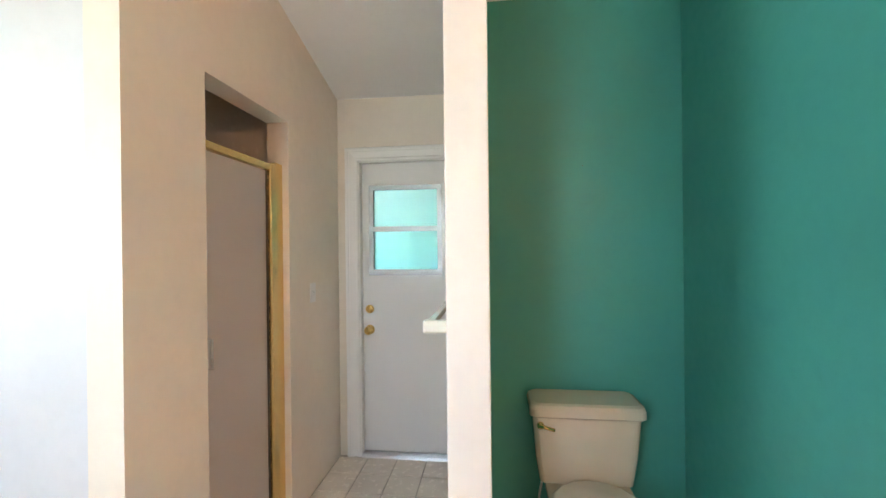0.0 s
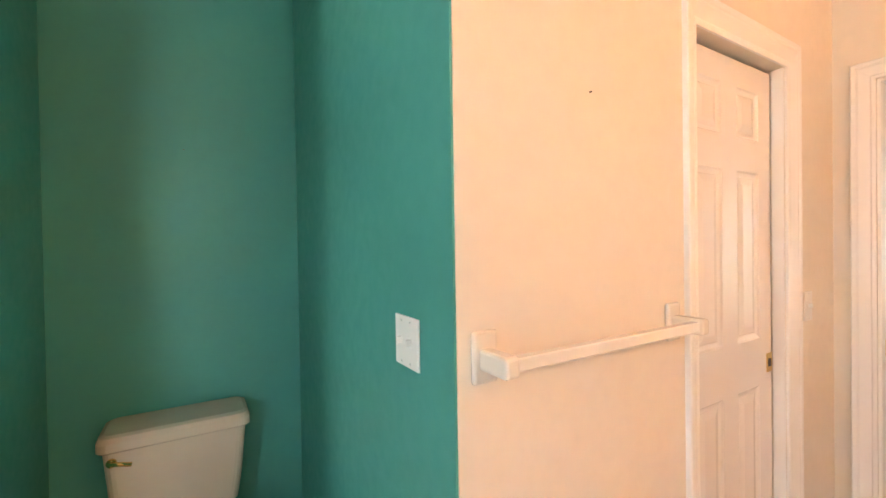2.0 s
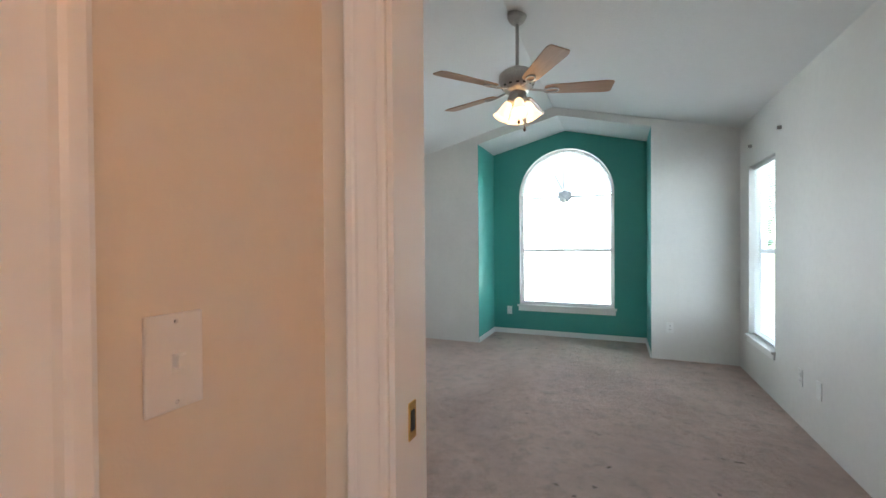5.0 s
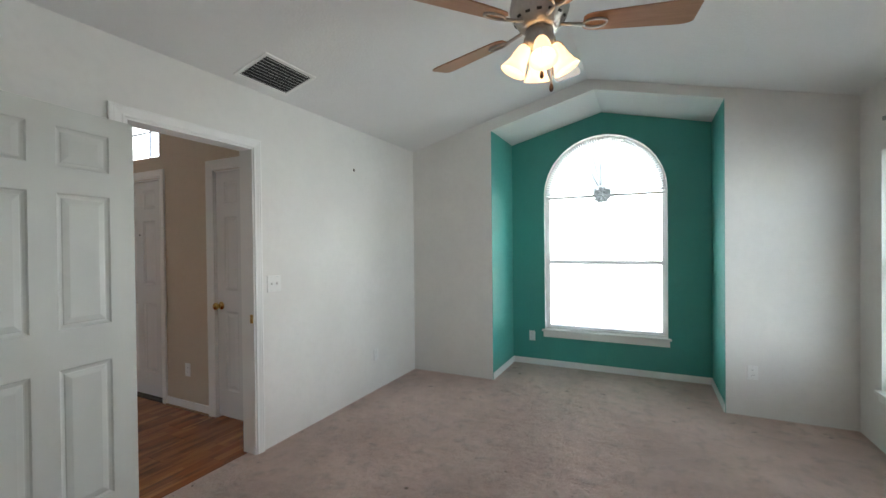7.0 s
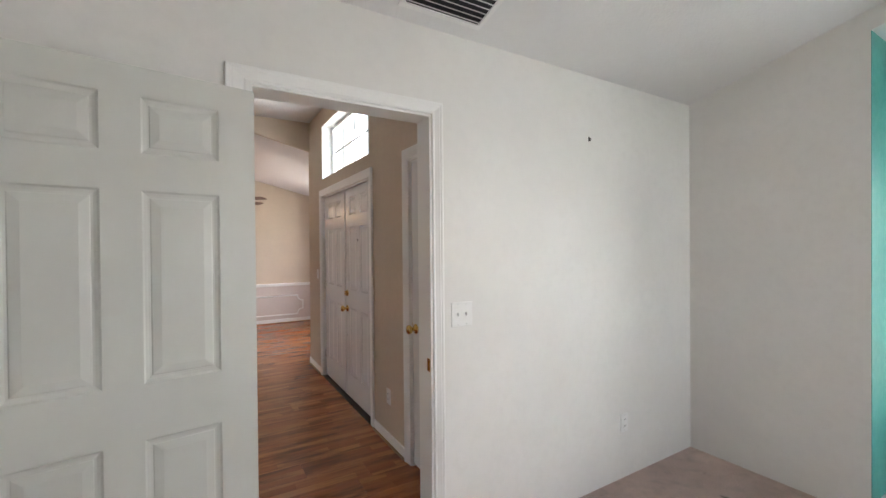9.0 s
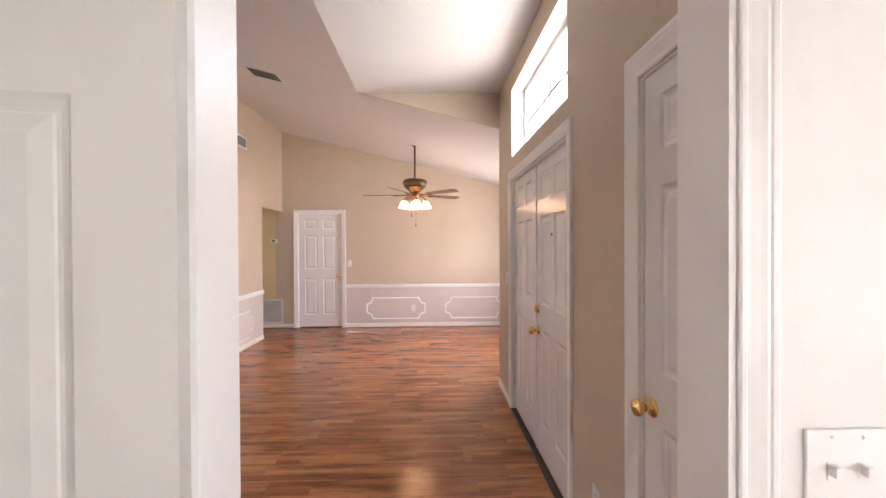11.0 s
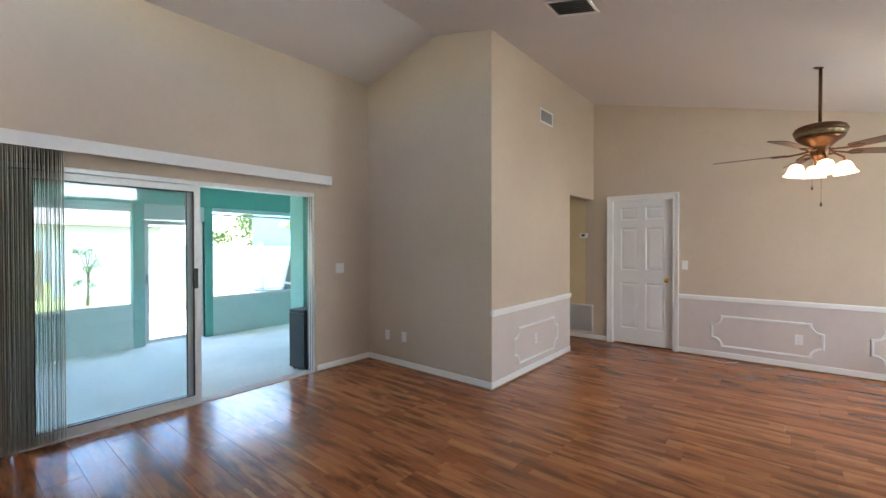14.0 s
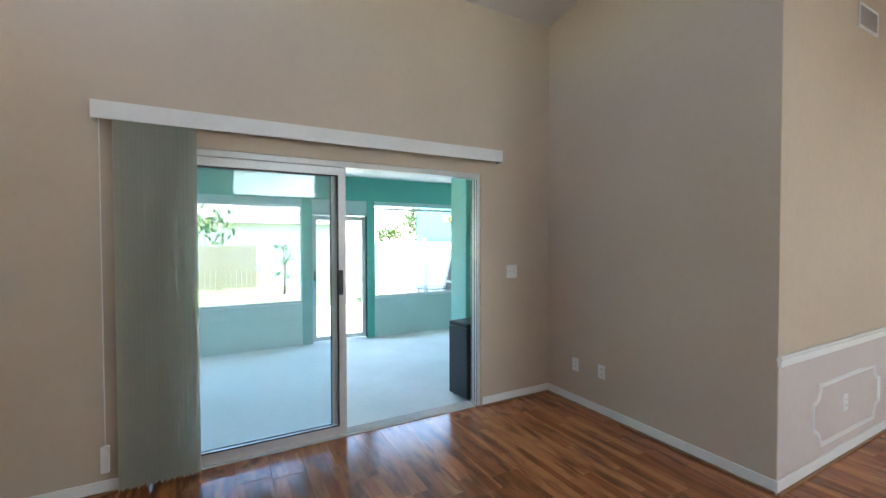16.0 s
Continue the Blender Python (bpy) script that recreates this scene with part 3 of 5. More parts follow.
strike.parent = bpy.data.objects["trim_door_jamb_1"]

# bathroom to bedroom doorway
casing("trim_door_casing_3", "white moulded casing of the bathroom doorway", "x", 3.56, -1, 0.153, 0.862, 2.05, 0.075)
casing("trim_door_casing_4", "white moulded casing on the bedroom side", "x", 3.68, 1, 0.153, 0.862, 2.05)
jamb("trim_door_jamb_2", "white split jamb of the bathroom doorway", "x", 3.559, 3.681, 0.153, 0.862, 2.05)
for y0, y1 in ((0.165, 0.1675), (0.8475, 0.850)):
    s = part("strike_plate", boxed(3.605, y0, 0.940, 3.632, y1, 1.008, bevel=0.0006), BRASS, bpy.data.objects["trim_door_jamb_2"], "brass strike plate")
    part("latch_hole", boxed(3.611, y0 - 0.0006, 0.955, 3.626, y1 + 0.0006, 0.993), DARK, s)

# pocket door in the bathroom
leaf = six_panel("pocket_door", "white six-panel pocket door, closed", 0.606, pose(2.478, 1.038, 0.008), t=0.034, stile=0.092, mid=0.10)
pull = part("pocket_pull", boxed(0.563, -0.0035, 0.915, 0.603, 0.0, 0.985, bevel=0.0012), BRASS, leaf, "brass recessed pull")
part("latch_slot", boxed(0.573, -0.0042, 0.935, 0.593, -0.0036, 0.965), DARK, pull)
casing("trim_door_casing_5", "white moulded casing of the pocket door", "y", 0.995, -1, 2.485, 3.092, 2.05, 0.095, 0.06, 0.105)
bm = boxed(3.086, 0.996, 0.0, 3.0915, 1.034, 2.049, bevel=0.001)
structure(linked("trim_pocket_jamb", bm, TRIM), "white split jamb of the pocket door", "door jamb")

# outside door of the bathroom
BDY = 3.173
root = thing("outside_door", pose(-0.181, BDY, 0.012), "white steel bathroom door with a small aluminium window", "door")
bm = bmesh.new()
slab(bm, "y", 0, 0.042, rect(0, 0.772, 0.008, 2.04), [rect(0.056, 0.566, 1.252, 1.875)])
part("leaf", bm, DOORW, root)
wf = bmesh.new()
slab(wf, "y", -0.006, 0.05, rect(0.034, 0.588, 1.230, 1.897), [rect(0.052, 0.570, 1.248, 1.879)])
frame_w = part("window_frame", wf, DOORW, root, "white trim of the door window")
wf = bmesh.new()
slab(wf, "y", -0.012, 0.036, rect(0.052, 0.570, 1.248, 1.879), [rect(0.084, 0.538, 1.290, 1.560), rect(0.084, 0.538, 1.592, 1.848)])
box(wf, 0.06, -0.018, 1.556, 0.562, -0.011, 1.572, 0.001)
box(wf, 0.06, -0.02, 1.258, 0.562, -0.011, 1.275, 0.001)
sash = part("awning_sash", wf, DULLALU, root, "bright aluminium awning sash")
for a, b in ((1.290, 1.560), (1.592, 1.848)):
    p = part("pane", boxed(0.082, 0.010, a - 0.002, 0.540, 0.014, b + 0.002), FROSTED, sash, "obscure glass pane")
    p.visible_shadow = False
for k in range(8):
    x, z = (0.043, 0.579)[k % 2], 1.30 + 0.17 * (k // 2)
    part("screw", lathed([(0.0045, 0), (0.003, 0.0015), (0, 0.002)], seg=8, axis="y", center=(x, 0, z)), CHROME, frame_w).scale = (1, 1, 1)
knob(root, 0.05, 0.865, 0.0, -1)
deadbolt(root, 0.05, 1.01, 0.0, -1)
casing("trim_door_casing_6", "white moulded casing of the outside bathroom door", "y", 3.12, -1, -0.19, 0.60, 2.06, 0.092, 0.092, 0)
jamb("trim_door_jamb_3", "white jamb of the outside bathroom door", "y", 3.119, 3.241, -0.19, 0.60, 2.06, 0.008)
bm = boxed(-0.182, 3.10, -0.004, 0.592, 3.22, 0.014, bevel=0.004)
for k in range(5):
    box(bm, -0.182, 3.108 + 0.013 * k, 0.013, 0.592, 3.113 + 0.013 * k, 0.0175)
structure(linked("trim_door_threshold", bm, CHROME), "ribbed aluminium threshold", "threshold")

# entrance double doors
fr = EX + 0.028
for nm, y, rz, first in (("south", 4.712, 90, True), ("north", 6.208, -90, False)):
    if first:
        leaf = six_panel("entry_door", "white six-panel entrance door with brass lock", 0.746, pose(fr + 0.044, y, 0.018, 0, 0, 90), t=0.044, stile=0.12, mid=0.10, group="entrance double doors")
        hinges(leaf, (0.25, 1.03, 1.80), 0.045, 0.012)
        for o in [c for c in leaf.children if c.name.startswith("hinge")]:
            o.scale = (1, -1, 1)
        knob(leaf, 0.685, 0.86, 0.044, 1)
        deadbolt(leaf, 0.685, 1.01, 0.044, 1)
        k = part("peephole", lathed([(0.009, 0), (0.009, 0.003), (0.005, 0.005), (0, 0.0052)], seg=14, axis="y", center=(0.373, 0.044, 1.52)), DARK, leaf, "dark peephole")
        k = part("lock_hole", lathed([(0.006, 0), (0.006, 0.0012), (0, 0.0013)], seg=12, axis="y", center=(0.69, 0.044, 0.60)), DARK, leaf)
        k = part("astragal", boxed(0.735, 0.0445, 0.01, 0.76, 0.052, 2.03, bevel=0.002), DOORW, leaf, "white meeting strip")
    else:
        leaf = six_panel("entry_door", "white six-panel entrance door, closed", 0.740, pose(fr, y, 0.018, 0, 0, -90), t=0.044, stile=0.12, mid=0.10, group="entrance double doors")
        hinges(leaf, (0.25, 1.03, 1.80), -0.001, 0.012)
casing("trim_door_casing_7", "white moulded casing of the entrance doors", "x", EX, -1, 4.70, 6.22, 2.053, 0.072)
jamb("trim_door_jamb_4", "white jamb of the entrance doors", "x", EX + 0.001, EX + 0.17, 4.70, 6.22, 2.05, 0.010)
bm = boxed(EX - 0.012, 4.71, -0.003, EX + 0.18, 6.21, 0.014, bevel=0.003)
structure(linked("trim_entry_threshold", bm, plain("bronze_threshold", (0.06, 0.045, 0.035), 0.45, 0.6)), "dark bronze entrance threshold", "threshold")
# added dark sheet, hidden behind both leaves, keeps their gaps dark
bm = boxed(EX + 0.15, 4.71, 0.0, EX + 0.168, 6.21, 2.05)
structure(linked("trim_entry_backing", bm, DARK), "unseen dark sheet closing the doorway behind the entrance doors", "trim")

# foyer closet door and the dining room door
leaf = six_panel("closet_door", "white six-panel closet door with a brass knob", 0.598, pose(EX + 0.045, 3.341, 0.012, 0, 0, 90), t=0.035, stile=0.10, mid=0.09)
knob(leaf, 0.548, 0.92, 0.035, 1)
part("latch_plate", boxed(0.5965, 0.008, 0.89, 0.5995, 0.036, 0.955, bevel=0.0005), BRASS, leaf, "brass latch plate")
casing("trim_door_casing_8", "white moulded casing of the closet door", "x", EX, -1, 3.33, 3.95, 2.048, 0.085)
jamb("trim_door_jamb_5", "white jamb of the closet door", "x", EX + 0.001, EX + 0.12, 3.33, 3.95, 2.045, 0.009)
leaf = six_panel("hall_door", "white six-panel door beside the wainscot", 0.765, pose(3.172, NY + 0.035, 0.010), t=0.035)
knob(leaf, 0.70, 0.93, 0.0, -1)
casing("trim_door_casing_9", "white moulded casing of the dining room door", "y", NY, -1, 3.16, 3.95, 2.05, 0.07)
jamb("trim_door_jamb_6", "white jamb of the dining room door", "y", NY + 0.001, NY + 0.14, 3.16, 3.95, 2.05, 0.010)
# added black sheet; its colour gives the darkness behind the closed door
bm = boxed(3.1, NY + 0.15, 0, 4.0, NY + 0.17, 2.2)
structure(linked("wall_behind_door", bm, DARK), "dark sheet in place of the unlit space behind the door", "wall")


# ---- plates, outlets and switches ----
def plate(name, label, m, w=0.07, h=0.115, kind="outlet", gang=1, category="outlet"):
    """A wall plate in its own xz plane, facing -y."""
    root = thing(name, m, label, category)
    part("cover_plate", boxed(-w / 2, -0.006, -h / 2, w / 2, 0.0, h / 2, bevel=0.002), PLASTIC, root)
    for g in range(gang):
        x = (g - (gang - 1) / 2) * 0.046
        if kind == "outlet":
            for z in (-0.02, 0.02):
                bm = bmesh.new()
                lathe(bm, [(0.0165, 0), (0.0165, 0.0025), (0.015, 0.003)], 18, (x, -0.0085, z), "y")
                s = part("socket", bm, PLASTIC, root)
                for dx in (-0.006, 0.006):
                    part("slot", boxed(x + dx - 0.0012, -0.0092, z - 0.003, x + dx + 0.0012, -0.0086, z + 0.006), DARK, s)
        elif kind == "switch":
            part("toggle", boxed(x - 0.005, -0.019, -0.006, x + 0.005, -0.005, 0.010, bevel=0.0015), PLASTIC, root)
            part("toggle_slot", boxed(x - 0.006, -0.0068, -0.013, x + 0.006, -0.0061, 0.013), TRIM, root)
        for z in (-0.048, 0.048) if kind != "blank" else ():
            part("screw", lathed([(0.003, 0), (0.002, 0.001), (0, 0.0012)], seg=8, axis="y", center=(x, -0.0072, z)), CHROME, root)
    return root


# facing: -y 0, +x 90 turned, +y 180, -x -90
FACES = {"-y": 0, "+x": 90, "+y": 180, "-x": -90}


def at_wall(x, y, z, way):
    return pose(x, y, z, 0, 0, FACES[way])


plate("outlet", "white duplex outlet on the teal alcove wall", at_wall(8.87, 1.949, 0.335, "-x"))
plate("outlet", "white duplex outlet on the white bedroom wall", at_wall(8.12, -0.031, 0.357, "-x"))
plate("outlet", "white duplex outlet low on the bedroom side wall", at_wall(6.575, -0.678, 0.346, "+y"))
plate("wall_plate", "blank white cable plate beside the outlet", at_wall(6.286, -0.678, 0.346, "+y"), kind="blank", category="wall plate")
plate("outlet", "white outlet low on the wall beside the doorway", at_wall(7.36, 3.12, 0.35, "-y"))
plate("light_switch", "white double light switch beside the bedroom doorway", at_wall(6.137, 3.12, 1.15, "-y"), 0.118, 0.117, "switch", 2, "light switch")
plate("light_switch", "white double switch plate on the teal wall", at_wall(1.645, 1.200, 1.193, "-x"), 0.120, 0.119, "switch", 2, "light switch")
plate("light_switch", "white single light switch beside the pocket door", at_wall(3.282, 0.995, 1.155, "-y"), kind="switch", category="light switch")
plate("light_switch", "white single switch on the shower wall", at_wall(-0.338, 2.69, 1.19, "+x"), kind="switch", category="light switch")
plate("light_switch", "white double switch beside the patio door", at_wall(WX, 6.79, 1.155, "+x"), 0.118, 0.117, "switch", 2, "light switch")
plate("outlet", "white outlet on the beige wall", at_wall(1.407, BY, 0.344, "-y"))
plate("outlet", "white cable plate on the beige wall", at_wall(1.687, BY, 0.355, "-y"))
plate("light_switch", "white switch beside the dining room door", at_wall(4.089, NY, 1.155, "-y"), kind="switch", category="light switch")
plate("outlet", "white outlet inside the wainscot frame", at_wall(5.228, NY - 0.003, 0.338, "-y"))
plate("outlet", "white outlet at the end of the wainscot", at_wall(7.02, NY - 0.003, 0.338, "-y"))
plate("outlet", "white outlet inside the moulded frame", at_wall(BX + 0.003, 8.15, 0.349, "+x"))
plate("light_switch", "white switch beside the entrance doors", at_wall(EX, 6.43, 1.16, "-x"), kind="switch", category="light switch")
plate("outlet", "white outlet between entrance and closet", at_wall(EX, 4.33, 0.35, "-x"))
root = thing("thermostat", at_wall(2.745, NY, 1.563, "-y"), "white wall thermostat with a dark display", "thermostat")
part("body", boxed(-0.06, -0.022, -0.036, 0.06, 0.0, 0.036, bevel=0.004), PLASTIC, root)
part("display", boxed(-0.028, -0.0235, -0.014, 0.022, -0.0222, 0.018), DARK, root, "dark display")


# ---- vents ----
def vent(name, label, m, w, h, n, mat, slat_mat, tilt=35, rim=0.025, across=True):
    """A louvred register in its own xy plane, facing -z."""
    root = thing(name, m, label, "air vent")
    bm = bmesh.new()
    box(bm, -w / 2, -h / 2, -0.008, w / 2, -h / 2 + rim, 0.0, 0.002)
    box(bm, -w / 2, h / 2 - rim, -0.008, w / 2, h / 2, 0.0, 0.002)
    box(bm, -w / 2, -h / 2 + rim, -0.0078, -w / 2 + rim, h / 2 - rim, 0.0, 0.002)
    box(bm, w / 2 - rim, -h / 2 + rim, -0.0078, w / 2, h / 2 - rim, 0.0, 0.002)
    part("frame", bm, mat, root)
    # no duct is built: a black sheet paints the shade between slats
    part("backing", boxed(-w / 2 + rim, -h / 2 + rim, -0.0012, w / 2 - rim, h / 2 - rim, -0.0004), DARK, root, "black sheet for the duct's shade behind the slats")
    span, other = (h - 2 * rim, w - 2 * rim) if across else (w - 2 * rim, h - 2 * rim)
    pitch = span / n
    bm = boxed(-other / 2, -pitch * 0.42, -0.0006, other / 2, pitch * 0.42, 0.0006)
    me = bpy.data.meshes.new("slat")
    bm.to_mesh(me)
    bm.free()
    me.materials.append(slat_mat)
    for k in range(n):
        ob = new("slat", me)
        ob.parent = root
        d = -span / 2 + (k + 0.5) * pitch
        ob.matrix_local = pose(0, d, -0.006, tilt) if across else pose(d, 0, -0.006, tilt, 0, 90)
    return root


bed_tilt = math.degrees(math.atan(0.25))
vent("ceiling_vent", "white louvred ceiling vent in the bedroom", pose(5.99, 2.90, bedtop(2.90), -bed_tilt), 0.42, 0.30, 9, PLASTIC, PLASTIC, 38)
vaultdeg = math.degrees(math.atan(0.248))
vent("ceiling_vent", "dark louvred vent on the vaulted ceiling", pose(3.80, 6.98, vault(3.80), 0, vaultdeg), 0.36, 0.27, 8, PLASTIC, plain("grey_steel", (0.45, 0.42, 0.40), 0.5, 0.1), 30)
vent("wall_vent", "small white louvred vent high on the wall", pose(BX, 8.425, 2.945, 0, -90, 0), 0.17, 0.34, 7, PLASTIC, plain("grey_louvre", (0.38, 0.36, 0.35), 0.5, 0.2), 40, 0.022, False)
vent("return_grille", "white louvred return air grille in the hall", pose(2.64, NY, 0.305, -90, 0, 0), 0.50, 0.43, 22, PLASTIC, PLASTIC, 20, 0.022)


# ---- mouldings ----
def ribbon(bm, path, place_at, width=0.028, depth=0.014, closed=True):
    """A small rounded moulding along a flat path of (u, z)."""
    n = len(path)
    rows = []
    for i, (u, z) in enumerate(path):
        a, b = Vector(path[(i - 1) % n]), Vector(path[(i + 1) % n])
        c = Vector((u, z))
        d1, d2 = (c - a).normalized(), (b - c).normalized()
        n1, n2 = Vector((-d1.y, d1.x)), Vector((-d2.y, d2.x))
        nn = (n1 + n2).normalized()
        k = 1 / max(0.5, nn.dot(n1))
        rows.append([bm.verts.new(place_at(u + nn.x * o * width * k, z + nn.y * o * width * k, d * depth)) for o, d in ((-0.5, 0.0), (-0.42, 0.6), (-0.15, 1.0), (0.15, 0.8), (0.3, 0.45), (0.5, 0.35), (0.5, 0.0))])
    for i in range(n):
        a, b = rows[i], rows[(i + 1) % n]
        for k in range(len(a) - 1):
            bm.faces.new((a[k], a[k + 1], b[k + 1], b[k]))


def notched(u0, u1, z0, z1, r):
    pts = []
    for cu, cz, a0 in ((u1, z1, 270), (u0, z1, 0), (u0, z0, 90), (u1, z0, 180)):
        for k in range(9):
            a = radians(a0 - 90 * k / 8)
            pts.append((cu + r * math.cos(a), cz + r * math.sin(a)))
    return pts


def frame_moulding(u0, u1, z0, z1, place_at, label):
    bm = bmesh.new()
    ribbon(bm, notched(u0, u1, z0, z1, 0.105), place_at)
    return tagged(linked("frame_moulding", bm, TRIM), label, "moulding", "wainscot frames")


WAINSCOT = paint("wainscot_paint", (0.66, 0.59, 0.55), 0.5)
bm = boxed(4.02, NY - 0.003, 0.0, 7.2, NY, 0.73)
structure(linked("wall_wainscot_north", bm, WAINSCOT), "pale painted wainscot below the chair rail", "wainscot")
bm = boxed(BX, BY + 0.003, 0.0, BX + 0.003, 9.133, 0.73)
structure(linked("wall_wainscot_west", bm, WAINSCOT), "pale painted wainscot below the chair rail", "wainscot")
north = lambda u, z, d: (u, NY - 0.003 - d, z)
west = lambda u, z, d: (BX + 0.003 + d, u, z)
frame_moulding(4.394, 5.431, 0.155, 0.525, north, "white notched frame moulding on the wainscot")
frame_moulding(5.811, 6.837, 0.155, 0.525, north, "white notched frame moulding on the wainscot")
frame_moulding(7.665, 8.735, 0.150, 0.525, west, "white notched frame moulding on the side wainscot")
for nm, b0, b1 in (("trim_chair_rail_1", (4.02, NY - 0.022, 0.718), (7.2, NY, 0.775)), ("trim_chair_rail_2", (BX, BY - 0.012, 0.722), (BX + 0.022, 9.133, 0.785))):
    bm = boxed(*b0, *b1, bevel=0.006)
    if nm.endswith("1"):
        box(bm, 4.02, NY - 0.03, 0.752, 7.2, NY, 0.766, 0.003)
    else:
        box(bm, BX, BY - 0.02, 0.758, BX + 0.03, 9.135, 0.773, 0.003)
    structure(linked(nm, bm, TRIM), "white moulded chair rail", "chair rail")

SHOE = plain("oak_shoe_moulding", (0.30, 0.16, 0.07), 0.35)


def baseboard(name, x0, y0, x1, y1, nx, ny, h=0.078, shoe=True):
    """A run of baseboard with an eased top and a wooden shoe strip, off the wall along (nx, ny)."""
    bm = bmesh.new()
    d = 0.013
    box(bm, min(x0, x1, x0 + nx * d), min(y0, y1, y0 + ny * d), 0, max(x0, x1, x0 + nx * d), max(y0, y1, y0 + ny * d), h, 0.004)
    ob = structure(linked(name, bm, TRIM), "white painted baseboard", "baseboard")
    if shoe:
        d = 0.026
        bm = boxed(min(x0, x1, x0 + nx * d), min(y0, y1, y0 + ny * d), 0, max(x0, x1, x0 + nx * d), max(y0, y1, y0 + ny * d), 0.015, bevel=0.005)
        part("shoe_strip", bm, SHOE, ob, "oak quarter-round strip")


baseboard("baseboard_1", WX, 3.24, WX, 4.06, 1, 0)
baseboard("baseboard_2", WX, 6.475, WX, BY, 1, 0)
baseboard("baseboard_3", WX, BY, BX, BY, 0, -1)
baseboard("baseboard_4", BX, BY - 0.013, BX, 9.133, 1, 0)
baseboard("baseboard_5", 4.02, NY - 0.003, 7.2, NY - 0.003, 0, -1)
baseboard("baseboard_6", 1.0, NY, 3.09, NY, 0, -1)
baseboard("baseboard_7", EX, 6.295, EX, 6.86, -1, 0)
baseboard("baseboard_8", EX, 4.04, EX, 4.625, -1, 0)
baseboard("baseboard_9", EX, 6.86, 7.2, 6.86, 0, 1)
baseboard("baseboard_10", 8.87, AY0, 8.87, AY1, -1, 0, 0.07, False)
baseboard("baseboard_11", 8.125, AY1, 8.87, AY1, 0, -1, 0.07, False)
baseboard("baseboard_12", 8.125, AY0, 8.87, AY0, 0, 1, 0.07, False)


# ---- ceiling fans ----
def lit_glass(name, color, strength):
    m, t, b = shader(name)
    b.inputs["Base Color"].default_value = (0.9, 0.85, 0.75, 1)
    b.inputs["Roughness"].default_value = 0.4
    v = coords(t)
    n = noise_of(t, v, 40, 3)
    b.inputs["Emission Color"].default_value = (*color, 1)
    t.links.new(ramp(t, n, 0.3, 0.7, strength * 0.85, strength * 1.1), b.inputs["Emission Strength"])
    return m


SHADE1 = lit_glass("lit_tulip_glass", (1.0, 0.60, 0.27), 0.26)
SHADE2 = lit_glass("lit_bell_glass", (1.0, 0.64, 0.33), 0.55)


def wood(name, a, b_, rough=0.35):
    m, t, b = shader(name)
    tex = t.nodes.new("ShaderNodeTexCoord")
    mp = t.nodes.new("ShaderNodeMapping")
    mp.inputs["Scale"].default_value = (2.0, 26.0, 8.0)
    t.links.new(tex.outputs["Object"], mp.inputs["Vector"])
    n = noise_of(t, mp.outputs[0], 2.5, 6, 0.6)
    t.links.new(mixed(t, ramp(t, n, 0.3, 0.7), a, b_), b.inputs["Base Color"])
    t.links.new(ramp(t, n, 0.3, 0.7, rough - 0.06, rough + 0.06), b.inputs["Roughness"])
    return m


BLADE1 = wood("rosewood_blade", (0.34, 0.18, 0.10), (0.44, 0.25, 0.15))
BLADE2 = wood("walnut_blade", (0.10, 0.040, 0.020), (0.17, 0.075, 0.035))
BRONZE = plain("oiled_bronze", (0.16, 0.085, 0.05), 0.38, 0.9, 0.15, 50)
GOLDEDGE = plain("antique_gold", (0.20, 0.155, 0.085), 0.4, 0.5, 0.25, 60)


def blade_mesh(length, w0, w1, mat):
    bm = bmesh.new()
    xs = [0, 0.012, 0.03, 0.06, length * 0.5, length - 0.06, length - 0.03, length - 0.01, length]
    half = [w0 * 0.28, w0 * 0.40, w0 * 0.46, w0 * 0.5, (w0 + w1) / 4, w1 * 0.5, w1 * 0.485, w1 * 0.44, w1 * 0.38]
    rows = [[bm.verts.new((x, s * h, z)) for s, z in ((-1, -0.003), (1, -0.003), (1, 0.003), (-1, 0.003))] for x, h in zip(xs, half)]
    for a, b in zip(rows, rows[1:]):
        for k in range(4):
            bm.faces.new((a[k], a[(k + 1) % 4], b[(k + 1) % 4], b[k]))
    bm.faces.new(rows[0])
    bm.faces.new(rows[-1])
    bmesh.ops.recalc_face_normals(bm, faces=bm.faces)
    me = bpy.data.meshes.new("blade")
    bm.to_mesh(me)
    bm.free()
    me.materials.append(mat)
    return me


